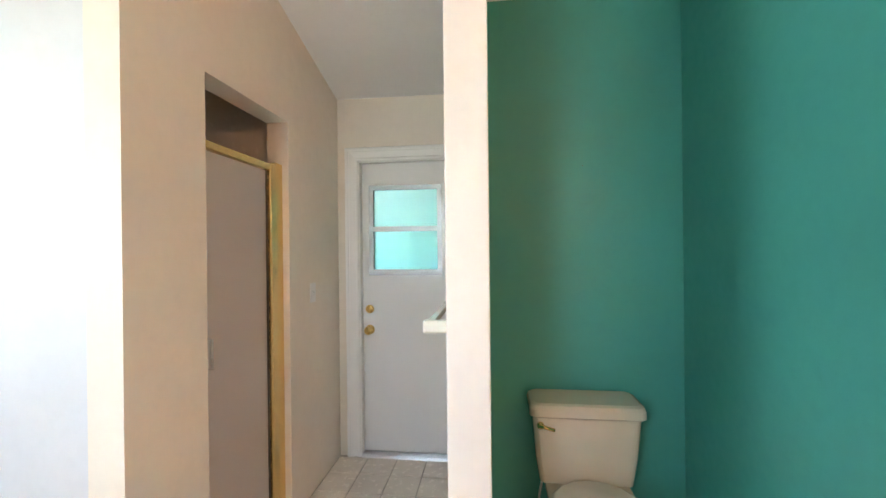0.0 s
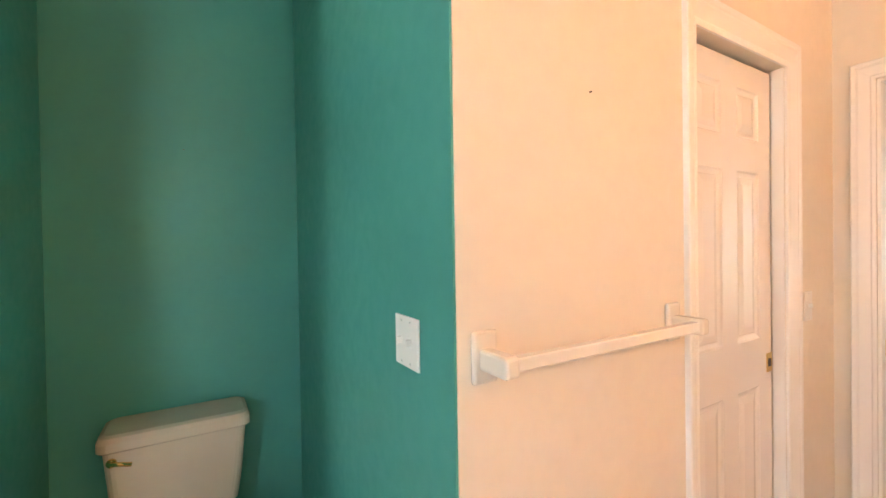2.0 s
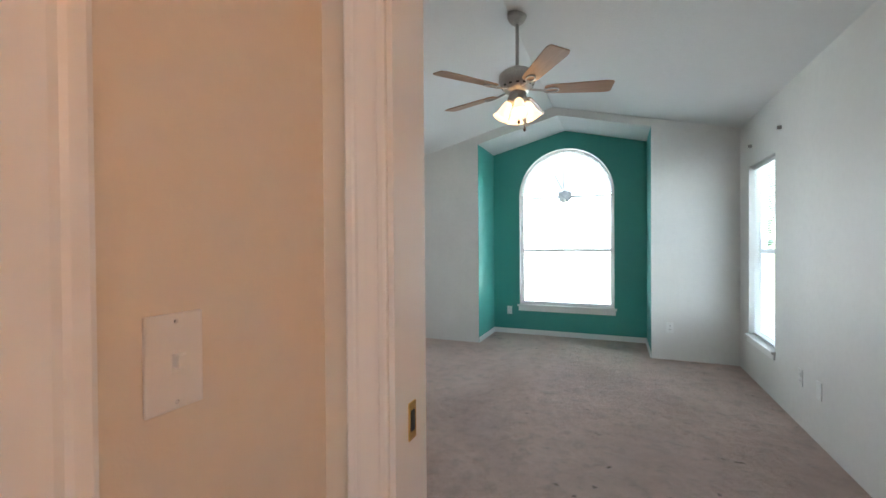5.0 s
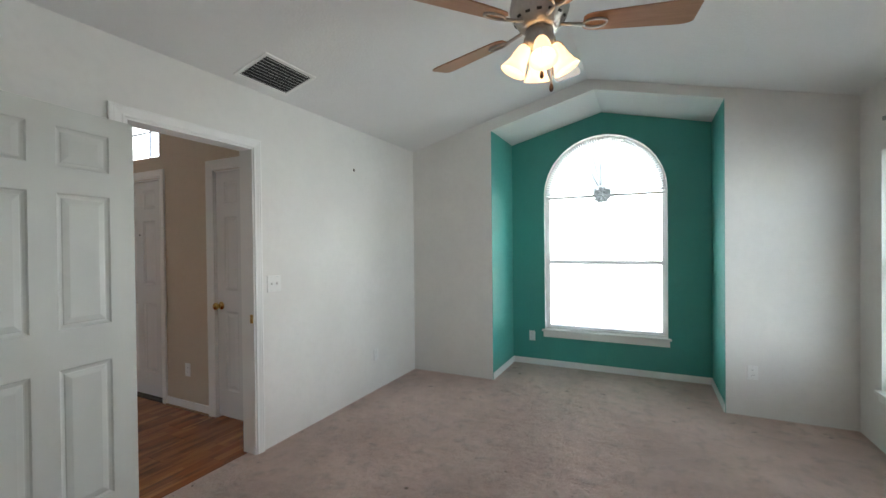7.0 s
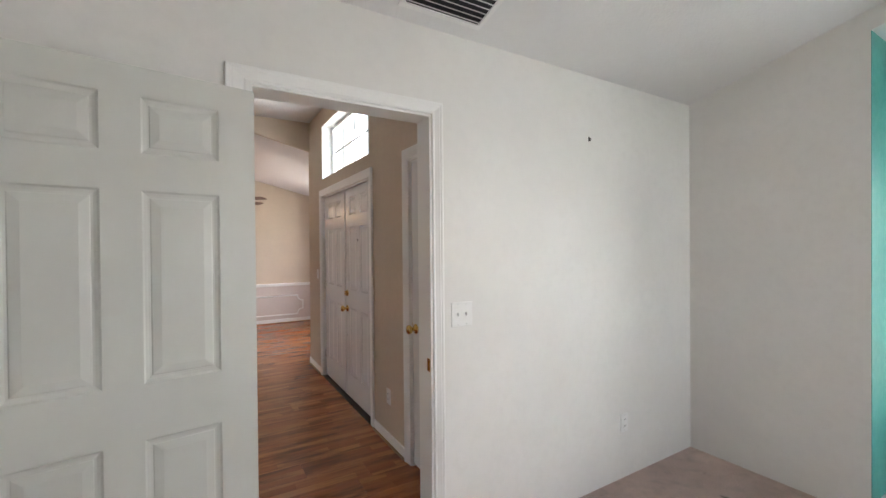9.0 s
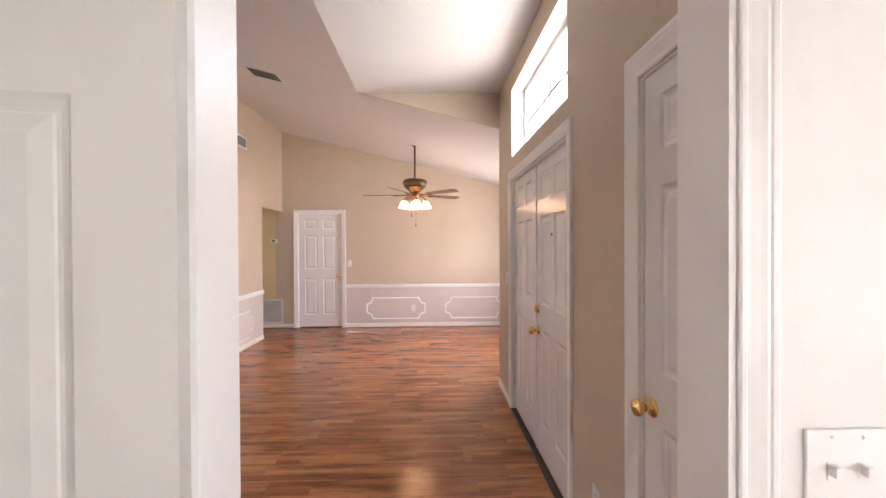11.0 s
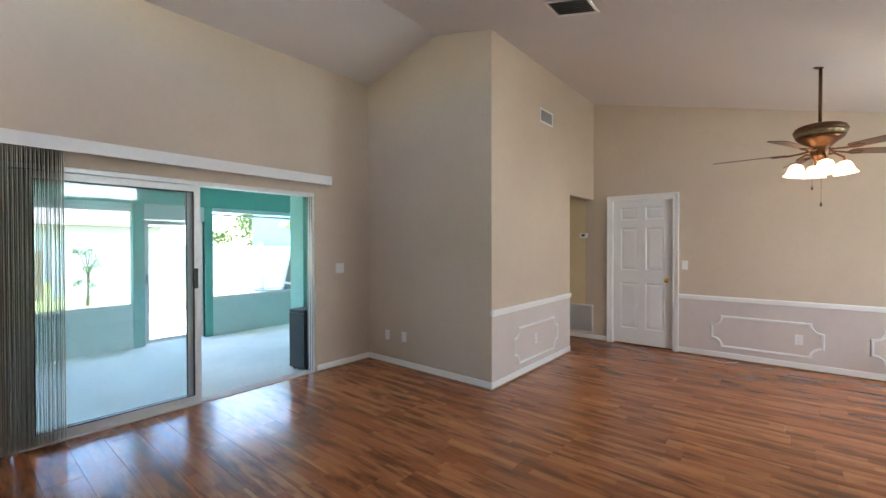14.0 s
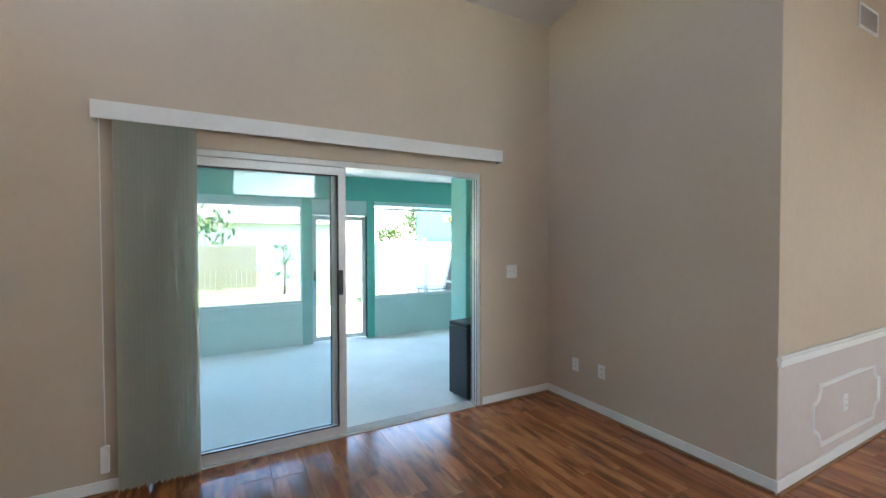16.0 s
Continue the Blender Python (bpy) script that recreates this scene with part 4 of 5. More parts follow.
def ceiling_fan(label, x, y, ztop, rod, body, metal, blade_mat, shade_mat, shade_profile, angles, r_in, length, w0, w1, blade_z, shade_z, shade_r, shade_angles, tilt, chains, bulb, vents=0):
    root = thing("ceiling_fan", pose(x, y, ztop), label, "ceiling fan")
    can = part("canopy", lathed([(0.068, 0.02), (0.068, -0.012), (0.062, -0.03), (0.045, -0.052), (0.022, -0.066), (0.0, -0.067)]), metal, root, smooth=True)
    part("downrod", lathed([(0.0125, -0.06), (0.0125, -rod)], seg=14), metal, root, smooth=True)
    for nm, prof, mat in body:
        part(nm, lathed([(r, -rod - d) for r, d in prof], seg=36), mat, root, smooth=True)
    if vents:
        for k in range(vents):
            slot = part("motor_vent", boxed(-0.011, -0.002, -0.006, 0.011, 0.002, 0.006, bevel=0.0015), DARK, root, "dark cooling slot")
            slot.matrix_local = pose(0, 0, -rod - 0.117, 0, 0, 360 * k / vents) @ pose(0, -0.1115, 0, 38)
    me = blade_mesh(length, w0, w1, blade_mat)
    for a in angles:
        ob = new("blade", me)
        ob.parent = root
        ob.matrix_local = pose(0, 0, blade_z, 0, 0, a) @ pose(r_in, 0, 0, -11, 0, 0)
        bm = bmesh.new()
        tube(bm, [(0.07, 0, 0.012), (0.11, 0, 0.0), (r_in + 0.005, 0, -0.012)], 0.008, 8)
        loop = [(r_in + 0.05 + 0.05 * math.cos(q), 0.026 * math.sin(q), -0.010) for q in np.linspace(0, 2 * math.pi, 17)]
        tube(bm, loop, 0.006, 6)
        iron = part("blade_iron", bm, metal, ob, "looped metal blade bracket", True)
        iron.matrix_local = pose(-r_in, 0, 0)
    for a in shade_angles:
        q = radians(a)
        cx, cy = shade_r * math.cos(q), shade_r * math.sin(q)
        arm = part("light_arm", tubed([(0.02 * math.cos(q), 0.02 * math.sin(q), shade_z + 0.06), (cx * 0.6, cy * 0.6, shade_z + 0.075), (cx, cy, shade_z + 0.035), (cx * 1.05, cy * 1.05, shade_z)], 0.009, 8), metal, root, smooth=True)
        sh = part("shade", lathed(shade_profile, seg=24), shade_mat, root, "lit frosted glass shade", True)
        sh.matrix_local = pose(cx, cy, shade_z) @ pose(0, 0, 0, 0, 0, a) @ pose(0, 0, 0, 0, -tilt, 0)
        fit_ = part("fitter", lathed([(0.02, 0.035), (0.026, 0.02), (0.026, -0.008), (0.024, -0.012)], seg=16), metal, root, smooth=True)
        fit_.matrix_local = sh.matrix_local.copy()
        mouth = sh.matrix_local @ Vector((0, 0, shade_profile[5][1] - 0.012))
        lamp("fan_bulb_light", "POINT", bulb, BULB, pose(x + mouth.x, y + mouth.y, ztop + mouth.z), radius=0.025)
    for (cx, cy), z0, z1 in chains:
        c = part("pull_chain", tubed([(cx, cy, z0), (cx, cy, z1)], 0.0016, 6), metal, root)
        k = part("pull_knob", lathed([(0.0, 0.026), (0.004, 0.022), (0.009, 0.006), (0.010, -0.004), (0.006, -0.014), (0.0, -0.017)], seg=12, center=(cx, cy, z1 - 0.012)), plain("pull_wood", (0.10, 0.05, 0.03), 0.4), c, smooth=True)
    return root


TULIP = [(0.024, 0.0), (0.030, -0.012), (0.036, -0.035), (0.040, -0.065), (0.048, -0.095), (0.062, -0.125), (0.060, -0.126), (0.045, -0.094), (0.037, -0.06), (0.030, -0.02), (0.02, -0.004)]
BELL = [(0.024, 0.0), (0.042, -0.010), (0.052, -0.03), (0.058, -0.06), (0.066, -0.085), (0.082, -0.105), (0.080, -0.107), (0.066, -0.086), (0.057, -0.055), (0.05, -0.03), (0.02, -0.006)]
ceiling_fan("five-blade ceiling fan with lit tulip lamps in the bedroom", 5.92, 1.165, 2.935, 0.395,
            [("motor_housing", [(0.0, -0.03), (0.03, -0.03), (0.05, -0.012), (0.10, 0.005), (0.128, 0.03), (0.133, 0.07), (0.122, 0.105), (0.10, 0.128), (0.085, 0.15), (0.06, 0.16), (0.0, 0.161)], NICKEL),
             ("switch_housing", [(0.0, 0.158), (0.062, 0.16), (0.064, 0.20), (0.05, 0.235), (0.03, 0.25), (0.0, 0.251)], NICKEL)],
            NICKEL, BLADE1, SHADE1, TULIP, (-74, -2, 70, 142, 214), 0.19, 0.47, 0.11, 0.145, -0.535, -0.625, 0.062, (20, 110, 200, 290), 28,
            [((0.03, -0.045), -0.62, -0.80), ((-0.05, -0.02), -0.62, -0.765)], 0.24, 14)
ceiling_fan("dark five-blade ceiling fan with lit glass bells over the dining room", 5.322, 8.557, 2.975, 0.535,
            [("motor_housing", [(0.0, -0.005), (0.08, -0.004), (0.14, 0.012), (0.168, 0.028), (0.155, 0.034), (0.176, 0.044), (0.180, 0.060)], BRONZE),
             ("gilded_band", [(0.173, 0.058), (0.175, 0.075), (0.160, 0.108)], GOLDEDGE),
             ("lower_bowl", [(0.164, 0.106), (0.150, 0.128), (0.112, 0.155), (0.085, 0.18), (0.066, 0.20), (0.062, 0.25), (0.045, 0.29), (0.02, 0.305), (0.0, 0.31)], BRONZE)],
            BRONZE, BLADE2, SHADE2, BELL, (-40, 32, 104, 176, 248), 0.22, 0.54, 0.10, 0.135, -0.765, -0.86, 0.15, (10, 100, 190, 280), 8,
            [((0.01, 0.02), -0.90, -1.20), ((-0.05, -0.03), -0.90, -1.06)], 0.09)


# ---- bedroom windows ----
def stick(bm, axis, c0, c1, u0, u1, z0, z1):
    box(bm, *place(axis, u0, c0, z0), *place(axis, u1, c1, z1), bevel=0.002)


root = thing("window_1", pose(0, 0, 0), "arched white bedroom window with blinds and sunburst sheer", "window")
tagged(root, kind="structure")
wy0, wy1, wym = 0.536, 1.80, 1.168
arcin = [(wym + (R_ARCH - 0.05) * math.cos(a), Z_SPRING + (R_ARCH - 0.05) * math.sin(a)) for a in np.linspace(0, math.pi, 33)]
arcfull = [(wym + R_ARCH * math.cos(a), Z_SPRING + R_ARCH * math.sin(a)) for a in np.linspace(0, math.pi, 33)]
bm = bmesh.new()
slab(bm, "x", 8.945, 8.985, [(wy0, 0.42), (wy1, 0.42)] + arcfull, [[(wy0 + 0.05, 0.47), (wy1 - 0.05, 0.47), (wy1 - 0.05, 1.18), (wy0 + 0.05, 1.18)], [(wy0 + 0.05, 1.225), (wy1 - 0.05, 1.225)] + arcin])
part("window_frame", bm, TRIM, root, "white window frame")
bm = bmesh.new()
slab(bm, "x", 8.960, 8.964, [(wy0 + 0.04, 0.46), (wy1 - 0.04, 0.46)] + [(wym + (R_ARCH - 0.04) * math.cos(a), Z_SPRING + (R_ARCH - 0.04) * math.sin(a)) for a in np.linspace(0, math.pi, 33)])
part("pane", bm, PANE, root, "clear glass pane").visible_shadow = False
bm = boxed(8.835, wy0 - 0.03, 0.40, 8.985, wy1 + 0.03, 0.424, bevel=0.005)
box(bm, 8.852, wy0 - 0.015, 0.335, 8.871, wy1 + 0.015, 0.402, 0.004)
part("window_sill", bm, TRIM, root, "white wooden sill and apron")
for k in range(1, 4):
    y = wy0 + (wy1 - wy0) * k / 4
    part("muntin", boxed(8.968, y - 0.006, 0.47, 8.982, y + 0.006, 1.18), TRIM, root)

SLATM = plain("white_blind_slat", (0.80, 0.82, 0.82), 0.45)


def blind(name, label, axis, c, u0, u1, z0, z1, tilt):
    """A lowered mini blind: head rail, slats, bottom rail and ladder cords."""
    r = thing(name, pose(0, 0, 0), label, "window blind")
    bm = bmesh.new()
    stick(bm, axis, c - 0.014, c + 0.014, u0, u1, z1 - 0.026, z1)
    part("head_rail", bm, PLASTIC, r)
    bm = bmesh.new()
    stick(bm, axis, c - 0.012, c + 0.012, u0, u1, z0, z0 + 0.012)
    part("bottom_rail", bm, PLASTIC, r)
    sm = bmesh.new()
    n = 5
    rows = [[sm.verts.new((u, 0.0125 * (2 * k / (n - 1) - 1), 0.0022 * (1 - (2 * k / (n - 1) - 1) ** 2))) for k in range(n)] for u in (0, u1 - u0)]
    for k in range(n - 1):
        sm.faces.new((rows[0][k], rows[0][k + 1], rows[1][k + 1], rows[1][k]))
    me = bpy.data.meshes.new("slat")
    sm.to_mesh(me)
    sm.free()
    me.materials.append(SLATM)
    z = z0 + 0.03
    while z < z1 - 0.035:
        ob = new("slat", me)
        ob.parent = r
        ob.matrix_local = (pose(c, u0, z, 0, 0, 90) if axis == "x" else pose(u0, c, z)) @ pose(0, 0, 0, tilt)
        z += 0.021
    for f in (0.12, 0.5, 0.88):
        u = u0 + (u1 - u0) * f
        part("ladder_cord", tubed([place(axis, u, c, z0), place(axis, u, c, z1 - 0.02)], 0.0011, 5), PLASTIC, r)
    return r


blind("window_blind", "lowered white mini blind in the arched window", "x", 8.918, wy0 + 0.012, wy1 - 0.012, 0.432, 1.955, 6)


def sheer():
    m, t, b = shader("white_sheer_voile")
    b.inputs["Base Color"].default_value = (0.85, 0.86, 0.86, 1)
    b.inputs["Roughness"].default_value = 0.9
    b.inputs["Subsurface Weight"].default_value = 0.0
    v = coords(t)
    n = noise_of(t, v, 180, 2)
    clear = t.nodes.new("ShaderNodeBsdfTransparent")
    thin = t.nodes.new("ShaderNodeBsdfTranslucent")
    thin.inputs[0].default_value = (0.88, 0.90, 0.90, 1)
    m1, m2 = t.nodes.new("ShaderNodeMixShader"), t.nodes.new("ShaderNodeMixShader")
    m1.inputs[0].default_value = 0.22
    t.links.new(b.outputs[0], m1.inputs[1])
    t.links.new(thin.outputs[0], m1.inputs[2])
    t.links.new(ramp(t, n, 0.3, 0.7, 0.04, 0.16), m2.inputs[0])
    t.links.new(m1.outputs[0], m2.inputs[1])
    t.links.new(clear.outputs[0], m2.inputs[2])
    t.links.new(m2.outputs[0], t.nodes["Material Output"].inputs[0])
    return m


SHEER = sheer()
FABRIC = plain("white_voile_folds", (0.80, 0.81, 0.82), 0.9)
ft = FABRIC.node_tree
fthin, fmix = ft.nodes.new("ShaderNodeBsdfTranslucent"), ft.nodes.new("ShaderNodeMixShader")
fthin.inputs[0].default_value, fmix.inputs[0].default_value = (0.80, 0.81, 0.82, 1), 0.6
ft.links.new(ft.nodes["Principled BSDF"].outputs[0], fmix.inputs[1])
ft.links.new(fthin.outputs[0], fmix.inputs[2])
ft.links.new(fmix.outputs[0], ft.nodes["Material Output"].inputs[0])
r = thing("sunburst_curtain", pose(8.895, wym, 1.965), "white sheer sunburst curtain gathered into a rosette", "curtain")
bm = bmesh.new()
rndc = random.Random(8)
NS = 150
offs = [rndc.uniform(-0.004, 0.004) for _ in range(NS + 1)]
rows = []
for k in range(NS + 1):
    a = math.pi * k / NS
    amp = (1 if k % 2 else -1)
    rows.append([bm.verts.new((amp * 0.014 * f + offs[k] * f, rr * math.cos(a), rr * math.sin(a) + (0.012 if rr < 0.1 else 0))) for rr, f in ((0.03, 0.5), (0.12, 0.75), (0.3, 1.0), (0.47, 0.9), (0.585, 0.5), (0.605, 0.9), (0.626, 0.3))])
for a, b in zip(rows, rows[1:]):
    for k in range(6):
        bm.faces.new((a[k], a[k + 1], b[k + 1], b[k]))
part("pleated_sheer", bm, SHEER, r, smooth=False)
bm = bmesh.new()
bmesh.ops.create_icosphere(bm, subdivisions=4, radius=0.075)
for v in bm.verts:
    d = v.co.normalized()
    w = 0.78 + 0.30 * noise.noise(d * 5.5) + 0.16 * math.sin(9 * math.atan2(d.y, d.z) + 5 * noise.noise(d * 3))
    v.co = Vector((d.x * 0.045, d.y * 0.105, d.z * 0.095)) * w + Vector((-0.018, 0, -0.02))
part("rosette", bm, FABRIC, r, "ruffled sheer rosette")
FOLD = plain("doubled_voile", (0.78, 0.79, 0.80), 0.9)
for k in range(17):
    a = radians(90 + max(-52, min(52, rndc.gauss(0, 26))))
    q1 = rndc.uniform(0.40, 0.60)
    bm = bmesh.new()
    tube(bm, [(-0.021, q * math.cos(a), q * math.sin(a)) for q in (0.09, 0.2, 0.3, q1)], 0.0018 + 0.0018 * rndc.random(), 6)
    part("gathered_fold", bm, FOLD, r)
ruffle = [(-0.018 + 0.006 * math.sin(k * 2.1), (0.612 + 0.006 * math.sin(k * 1.3)) * math.cos(math.pi * k / 160), (0.612 + 0.006 * math.sin(k * 1.3)) * math.sin(math.pi * k / 160)) for k in range(161)]
part("ruffled_heading", tubed(ruffle, 0.0045, 6), FABRIC, r, "ruffled sheer heading along the arch")
arcrod = [(0.0, 0.622 * math.cos(a), 0.622 * math.sin(a)) for a in np.linspace(0.0, math.pi, 40)]
part("curved_rod", tubed(arcrod, 0.006, 8), PLASTIC, r, "white curved rod", True)
for pts in ([(0, -0.60, 0.015), (0, -0.3, -0.002), (-0.01, -0.05, -0.012)], [(0, 0.56, -0.055), (0, 0.44, -0.085), (-0.01, 0.06, -0.02)]):
    part("tie_cord", tubed(pts, 0.0038, 6), plain("grey_cord", (0.25, 0.25, 0.26), 0.7), r)

root = thing("window_2", pose(0, 0, 0), "white single-hung bedroom side window with a blind", "window")
tagged(root, kind="structure")
bm = bmesh.new()
slab(bm, "y", -0.80, -0.765, rect(7.09, 7.81, 0.40, 2.02), [rect(7.13, 7.77, 0.44, 1.19), rect(7.13, 7.77, 1.23, 1.98)])
part("window_frame", bm, TRIM, root)
part("pane", boxed(7.12, -0.784, 0.43, 7.78, -0.780, 1.99), PANE, root).visible_shadow = False
bm = boxed(7.07, -0.765, 0.378, 7.83, -0.645, 0.402, bevel=0.004)
box(bm, 7.08, -0.678, 0.33, 7.82, -0.664, 0.38, 0.003)
part("window_sill", bm, TRIM, root, "white sill")
blind("window_blind", "lowered white mini blind in the side window", "y", -0.725, 7.10, 7.80, 0.41, 2.012, 5)
for x, z in ((6.95, 2.19), (7.72, 2.21)):
    s = part("curtain_bracket", boxed(x - 0.005, -0.678, z - 0.016, x + 0.005, -0.648, z + 0.012, bevel=0.002), plain("grey_bracket", (0.42, 0.41, 0.40), 0.5, 0.3), None)
    tagged(s, "small grey curtain rod bracket on the wall", "bracket", "curtain brackets")
for nm, x, y, z, way in (("wall_hook", 7.048, 3.12, 2.113, "-y"), ("wall_hook", 2.034, 0.995, 1.775, "-y"), ("wall_hook", 1.18, 2.434, 1.846, "-y"), ("wall_hook", 5.05, NY, 1.62, "-y"), ("wall_hook", 6.02, NY, 1.66, "-y")):
    bm = bmesh.new()
    rn = 0.004 if z > 2 else 0.0022
    lathe(bm, [(rn, 0), (rn, -0.003), (rn * 0.5, -0.006), (0, -0.0065)], 10, (0, 0, 0), "y")
    if z > 2:
        box(bm, -0.006, -0.012, -0.022, 0.006, 0.0, -0.003, 0.002)
    h_ = linked(nm, bm, plain("dull_nail", (0.12, 0.11, 0.10), 0.5, 0.6))
    h_.matrix_world = at_wall(x, y, z, way)
    tagged(h_, "small dark nail in the painted wall", "nail", "wall nails")

# ---- transom and dining windows ----
# muntins darker than their white frame: the backlit silhouette is put into the colour
MUNT = plain("backlit_muntin", (0.16, 0.19, 0.19), 0.4)
for nm, lab, c, u0, u1, z0, z1, cols in (("window_3", "white transom window with eight panes above the entrance", EX + 0.115, 4.71, 6.20, 2.25, 2.845, 4), ("window_4", "white dining room window", 7.27, 7.8, 9.2, 0.85, 2.1, 3)):
    root = thing(nm, pose(0, 0, 0), lab, "window")
    tagged(root, kind="structure")
    bm = bmesh.new()
    slab(bm, "x", c, c + 0.045, rect(u0, u1, z0, z1), [rect(u0 + 0.035, u1 - 0.035, z0 + 0.035, z1 - 0.035)])
    part("window_frame", bm, TRIM, root)
    for k in range(1, cols):
        u = u0 + (u1 - u0) * k / cols
        part("muntin", boxed(c + 0.012, u - 0.007, z0 + 0.035, c + 0.026, u + 0.007, z1 - 0.035), MUNT, root)
    part("muntin", boxed(c + 0.0125, u0 + 0.035, (z0 + z1) / 2 - 0.007, c + 0.0255, u1 - 0.035, (z0 + z1) / 2 + 0.007), MUNT, root)
    part("pane", boxed(c + 0.017, u0 + 0.03, z0 + 0.03, c + 0.021, u1 - 0.03, z1 - 0.03), PANE, root).visible_shadow = False

# ---- patio door, valance and vertical blind ----
root = thing("patio_door", pose(0, 0, 0), "white aluminium sliding patio door, one side open", "sliding door")
FRAMEW = plain("white_aluminium", (0.66, 0.66, 0.65), 0.35, 0.2)
bm = bmesh.new()
slab(bm, "x", WX - 0.12, WX - 0.015, outline(4.07, 6.463, [(6.463, 2.005), (4.07, 2.005)], [(4.10, 6.438, 1.965)]), [])
part("frame", bm, FRAMEW, root)
bm = boxed(WX - 0.13, 4.10, -0.01, WX - 0.01, 6.42, 0.008, bevel=0.002)
for k in range(3):
    box(bm, WX - 0.115 + 0.036 * k, 4.10, 0.006, WX - 0.109 + 0.036 * k, 6.42, 0.02)
part("track", bm, FRAMEW, root, "ribbed aluminium track")
for nm, x0, x1, y0, y1 in (("fixed_panel", WX - 0.105, WX - 0.078, 4.11, 5.262), ("sliding_panel", WX - 0.064, WX - 0.034, 4.16, 5.302)):
    bm = bmesh.new()
    slab(bm, "x", x0, x1, rect(y0, y1, 0.014, 1.962), [rect(y0 + 0.06, y1 - 0.062, 0.085, 1.90)])
    p = part(nm, bm, FRAMEW, root)
    g = part("pane", boxed(x0 + 0.011, y0 + 0.055, 0.08, x0 + 0.016, y1 - 0.057, 1.905), SLIDERGLASS, p, "tinted glass")
    g.visible_shadow = False
    bm = bmesh.new()
    slab(bm, "x", x1 - 0.001, x1 + 0.0015, rect(y0 + 0.054, y1 - 0.056, 0.079, 1.906), [rect(y0 + 0.064, y1 - 0.066, 0.089, 1.896)])
    part("gasket", bm, DARK, p, "black glazing gasket")
bm = boxed(WX - 0.036, 5.236, 1.07, WX - 0.012, 5.256, 1.19, bevel=0.004)
box(bm, WX - 0.034, 5.246, 1.04, WX - 0.028, 5.280, 1.22, 0.002)
part("handle", bm, DARK, root, "dark pull handle")
for x0, x1 in ((WX - 0.112, WX - 0.100), (WX - 0.070, WX - 0.060), (WX - 0.030, WX - 0.022)):
    part("jamb_groove", boxed(x0, 6.4362, 0.02, x1, 6.4378, 1.96), DARK, root, "dark weatherstrip groove")
part("edge_seal", boxed(WX - 0.034, 5.238, 0.09, WX - 0.030, 5.248, 1.90), DARK, root)

v = thing("valance", pose(0, 0, 0), "white blind valance above the patio door", "valance")
bm = boxed(1.146, 3.885, 2.100, 1.152, 6.625, 2.200, bevel=0.002)
part("front_board", bm, PLASTIC, v)
for y in (3.885, 6.619):
    part("return", boxed(WX, y, 2.1005, 1.146, y + 0.006, 2.1995, bevel=0.001), PLASTIC, v)
part("head_track", boxed(WX + 0.025, 3.93, 2.135, WX + 0.065, 6.6, 2.165, bevel=0.003), FRAMEW, v, "white head track")


def vane_material():
    m, t, b = shader("grey_green_vane")
    tex = coords(t, (1, 1, 1))
    n = noise_of(t, tex, 30, 3)
    col = mixed(t, ramp(t, n, 0.3, 0.7), (0.70, 0.71, 0.64), (0.80, 0.81, 0.73))
    t.links.new(col, b.inputs["Base Color"])
    b.inputs["Roughness"].default_value = 0.26
    thin = t.nodes.new("ShaderNodeBsdfTranslucent")
    thin.inputs[0].default_value = (0.84, 0.85, 0.80, 1)
    mx = t.nodes.new("ShaderNodeMixShader")
    mx.inputs[0].default_value = 0.52
    t.links.new(b.outputs[0], mx.inputs[1])
    t.links.new(thin.outputs[0], mx.inputs[2])
    t.links.new(mx.outputs[0], t.nodes["Material Output"].inputs[0])
    return m


VANE = vane_material()
vb = thing("vertical_blind", pose(0, 0, 0), "grey-green vertical blind stacked beside the patio door", "vertical blind")
bm = bmesh.new()
n = 7
pts = [(0.0445 * (2 * k / (n - 1) - 1), 0.0045 * (1 - (2 * k / (n - 1) - 1) ** 2)) for k in range(n)]
rows = [[bm.verts.new((u, d, z)) for u, d in pts] for z in (0.03, 2.135)]
for k in range(n - 1):
    bm.faces.new((rows[0][k], rows[0][k + 1], rows[1][k + 1], rows[1][k]))
VMESH = bpy.data.meshes.new("vane")
bm.to_mesh(VMESH)
bm.free()
VMESH.materials.append(VANE)
for q in VMESH.polygons:
    q.use_smooth = True
rv = random.Random(3)
NV = 36
for k in range(NV):
    y = 3.985 + 0.385 * k / (NV - 1) + rv.uniform(-0.0018, 0.0018)
    ob = new("vane", VMESH)
    ob.parent = vb
    ob.matrix_local = pose(WX + 0.046, y, rv.uniform(-0.006, 0.006), 0, 0, -4.4 + (1.5 if k % 2 else -1.5) + rv.uniform(-0.9, 0.9))
part("bead_chain", tubed([(WX + 0.046 + (0.02 if k % 2 else -0.02), 3.985 + 0.385 * k / 33, 0.045 + 0.012 * math.sin(k * 1.7)) for k in range(34)], 0.0018, 5), PLASTIC, vb)
c = part("tilt_cord", tubed([(WX + 0.04, 3.912, 2.13), (WX + 0.036, 3.914, 0.27)], 0.003, 6), PLASTIC, vb)
part("cord_weight", boxed(WX + 0.018, 3.892, 0.135, WX + 0.050, 3.932, 0.285, bevel=0.006), PLASTIC, vb, "white cord weight")


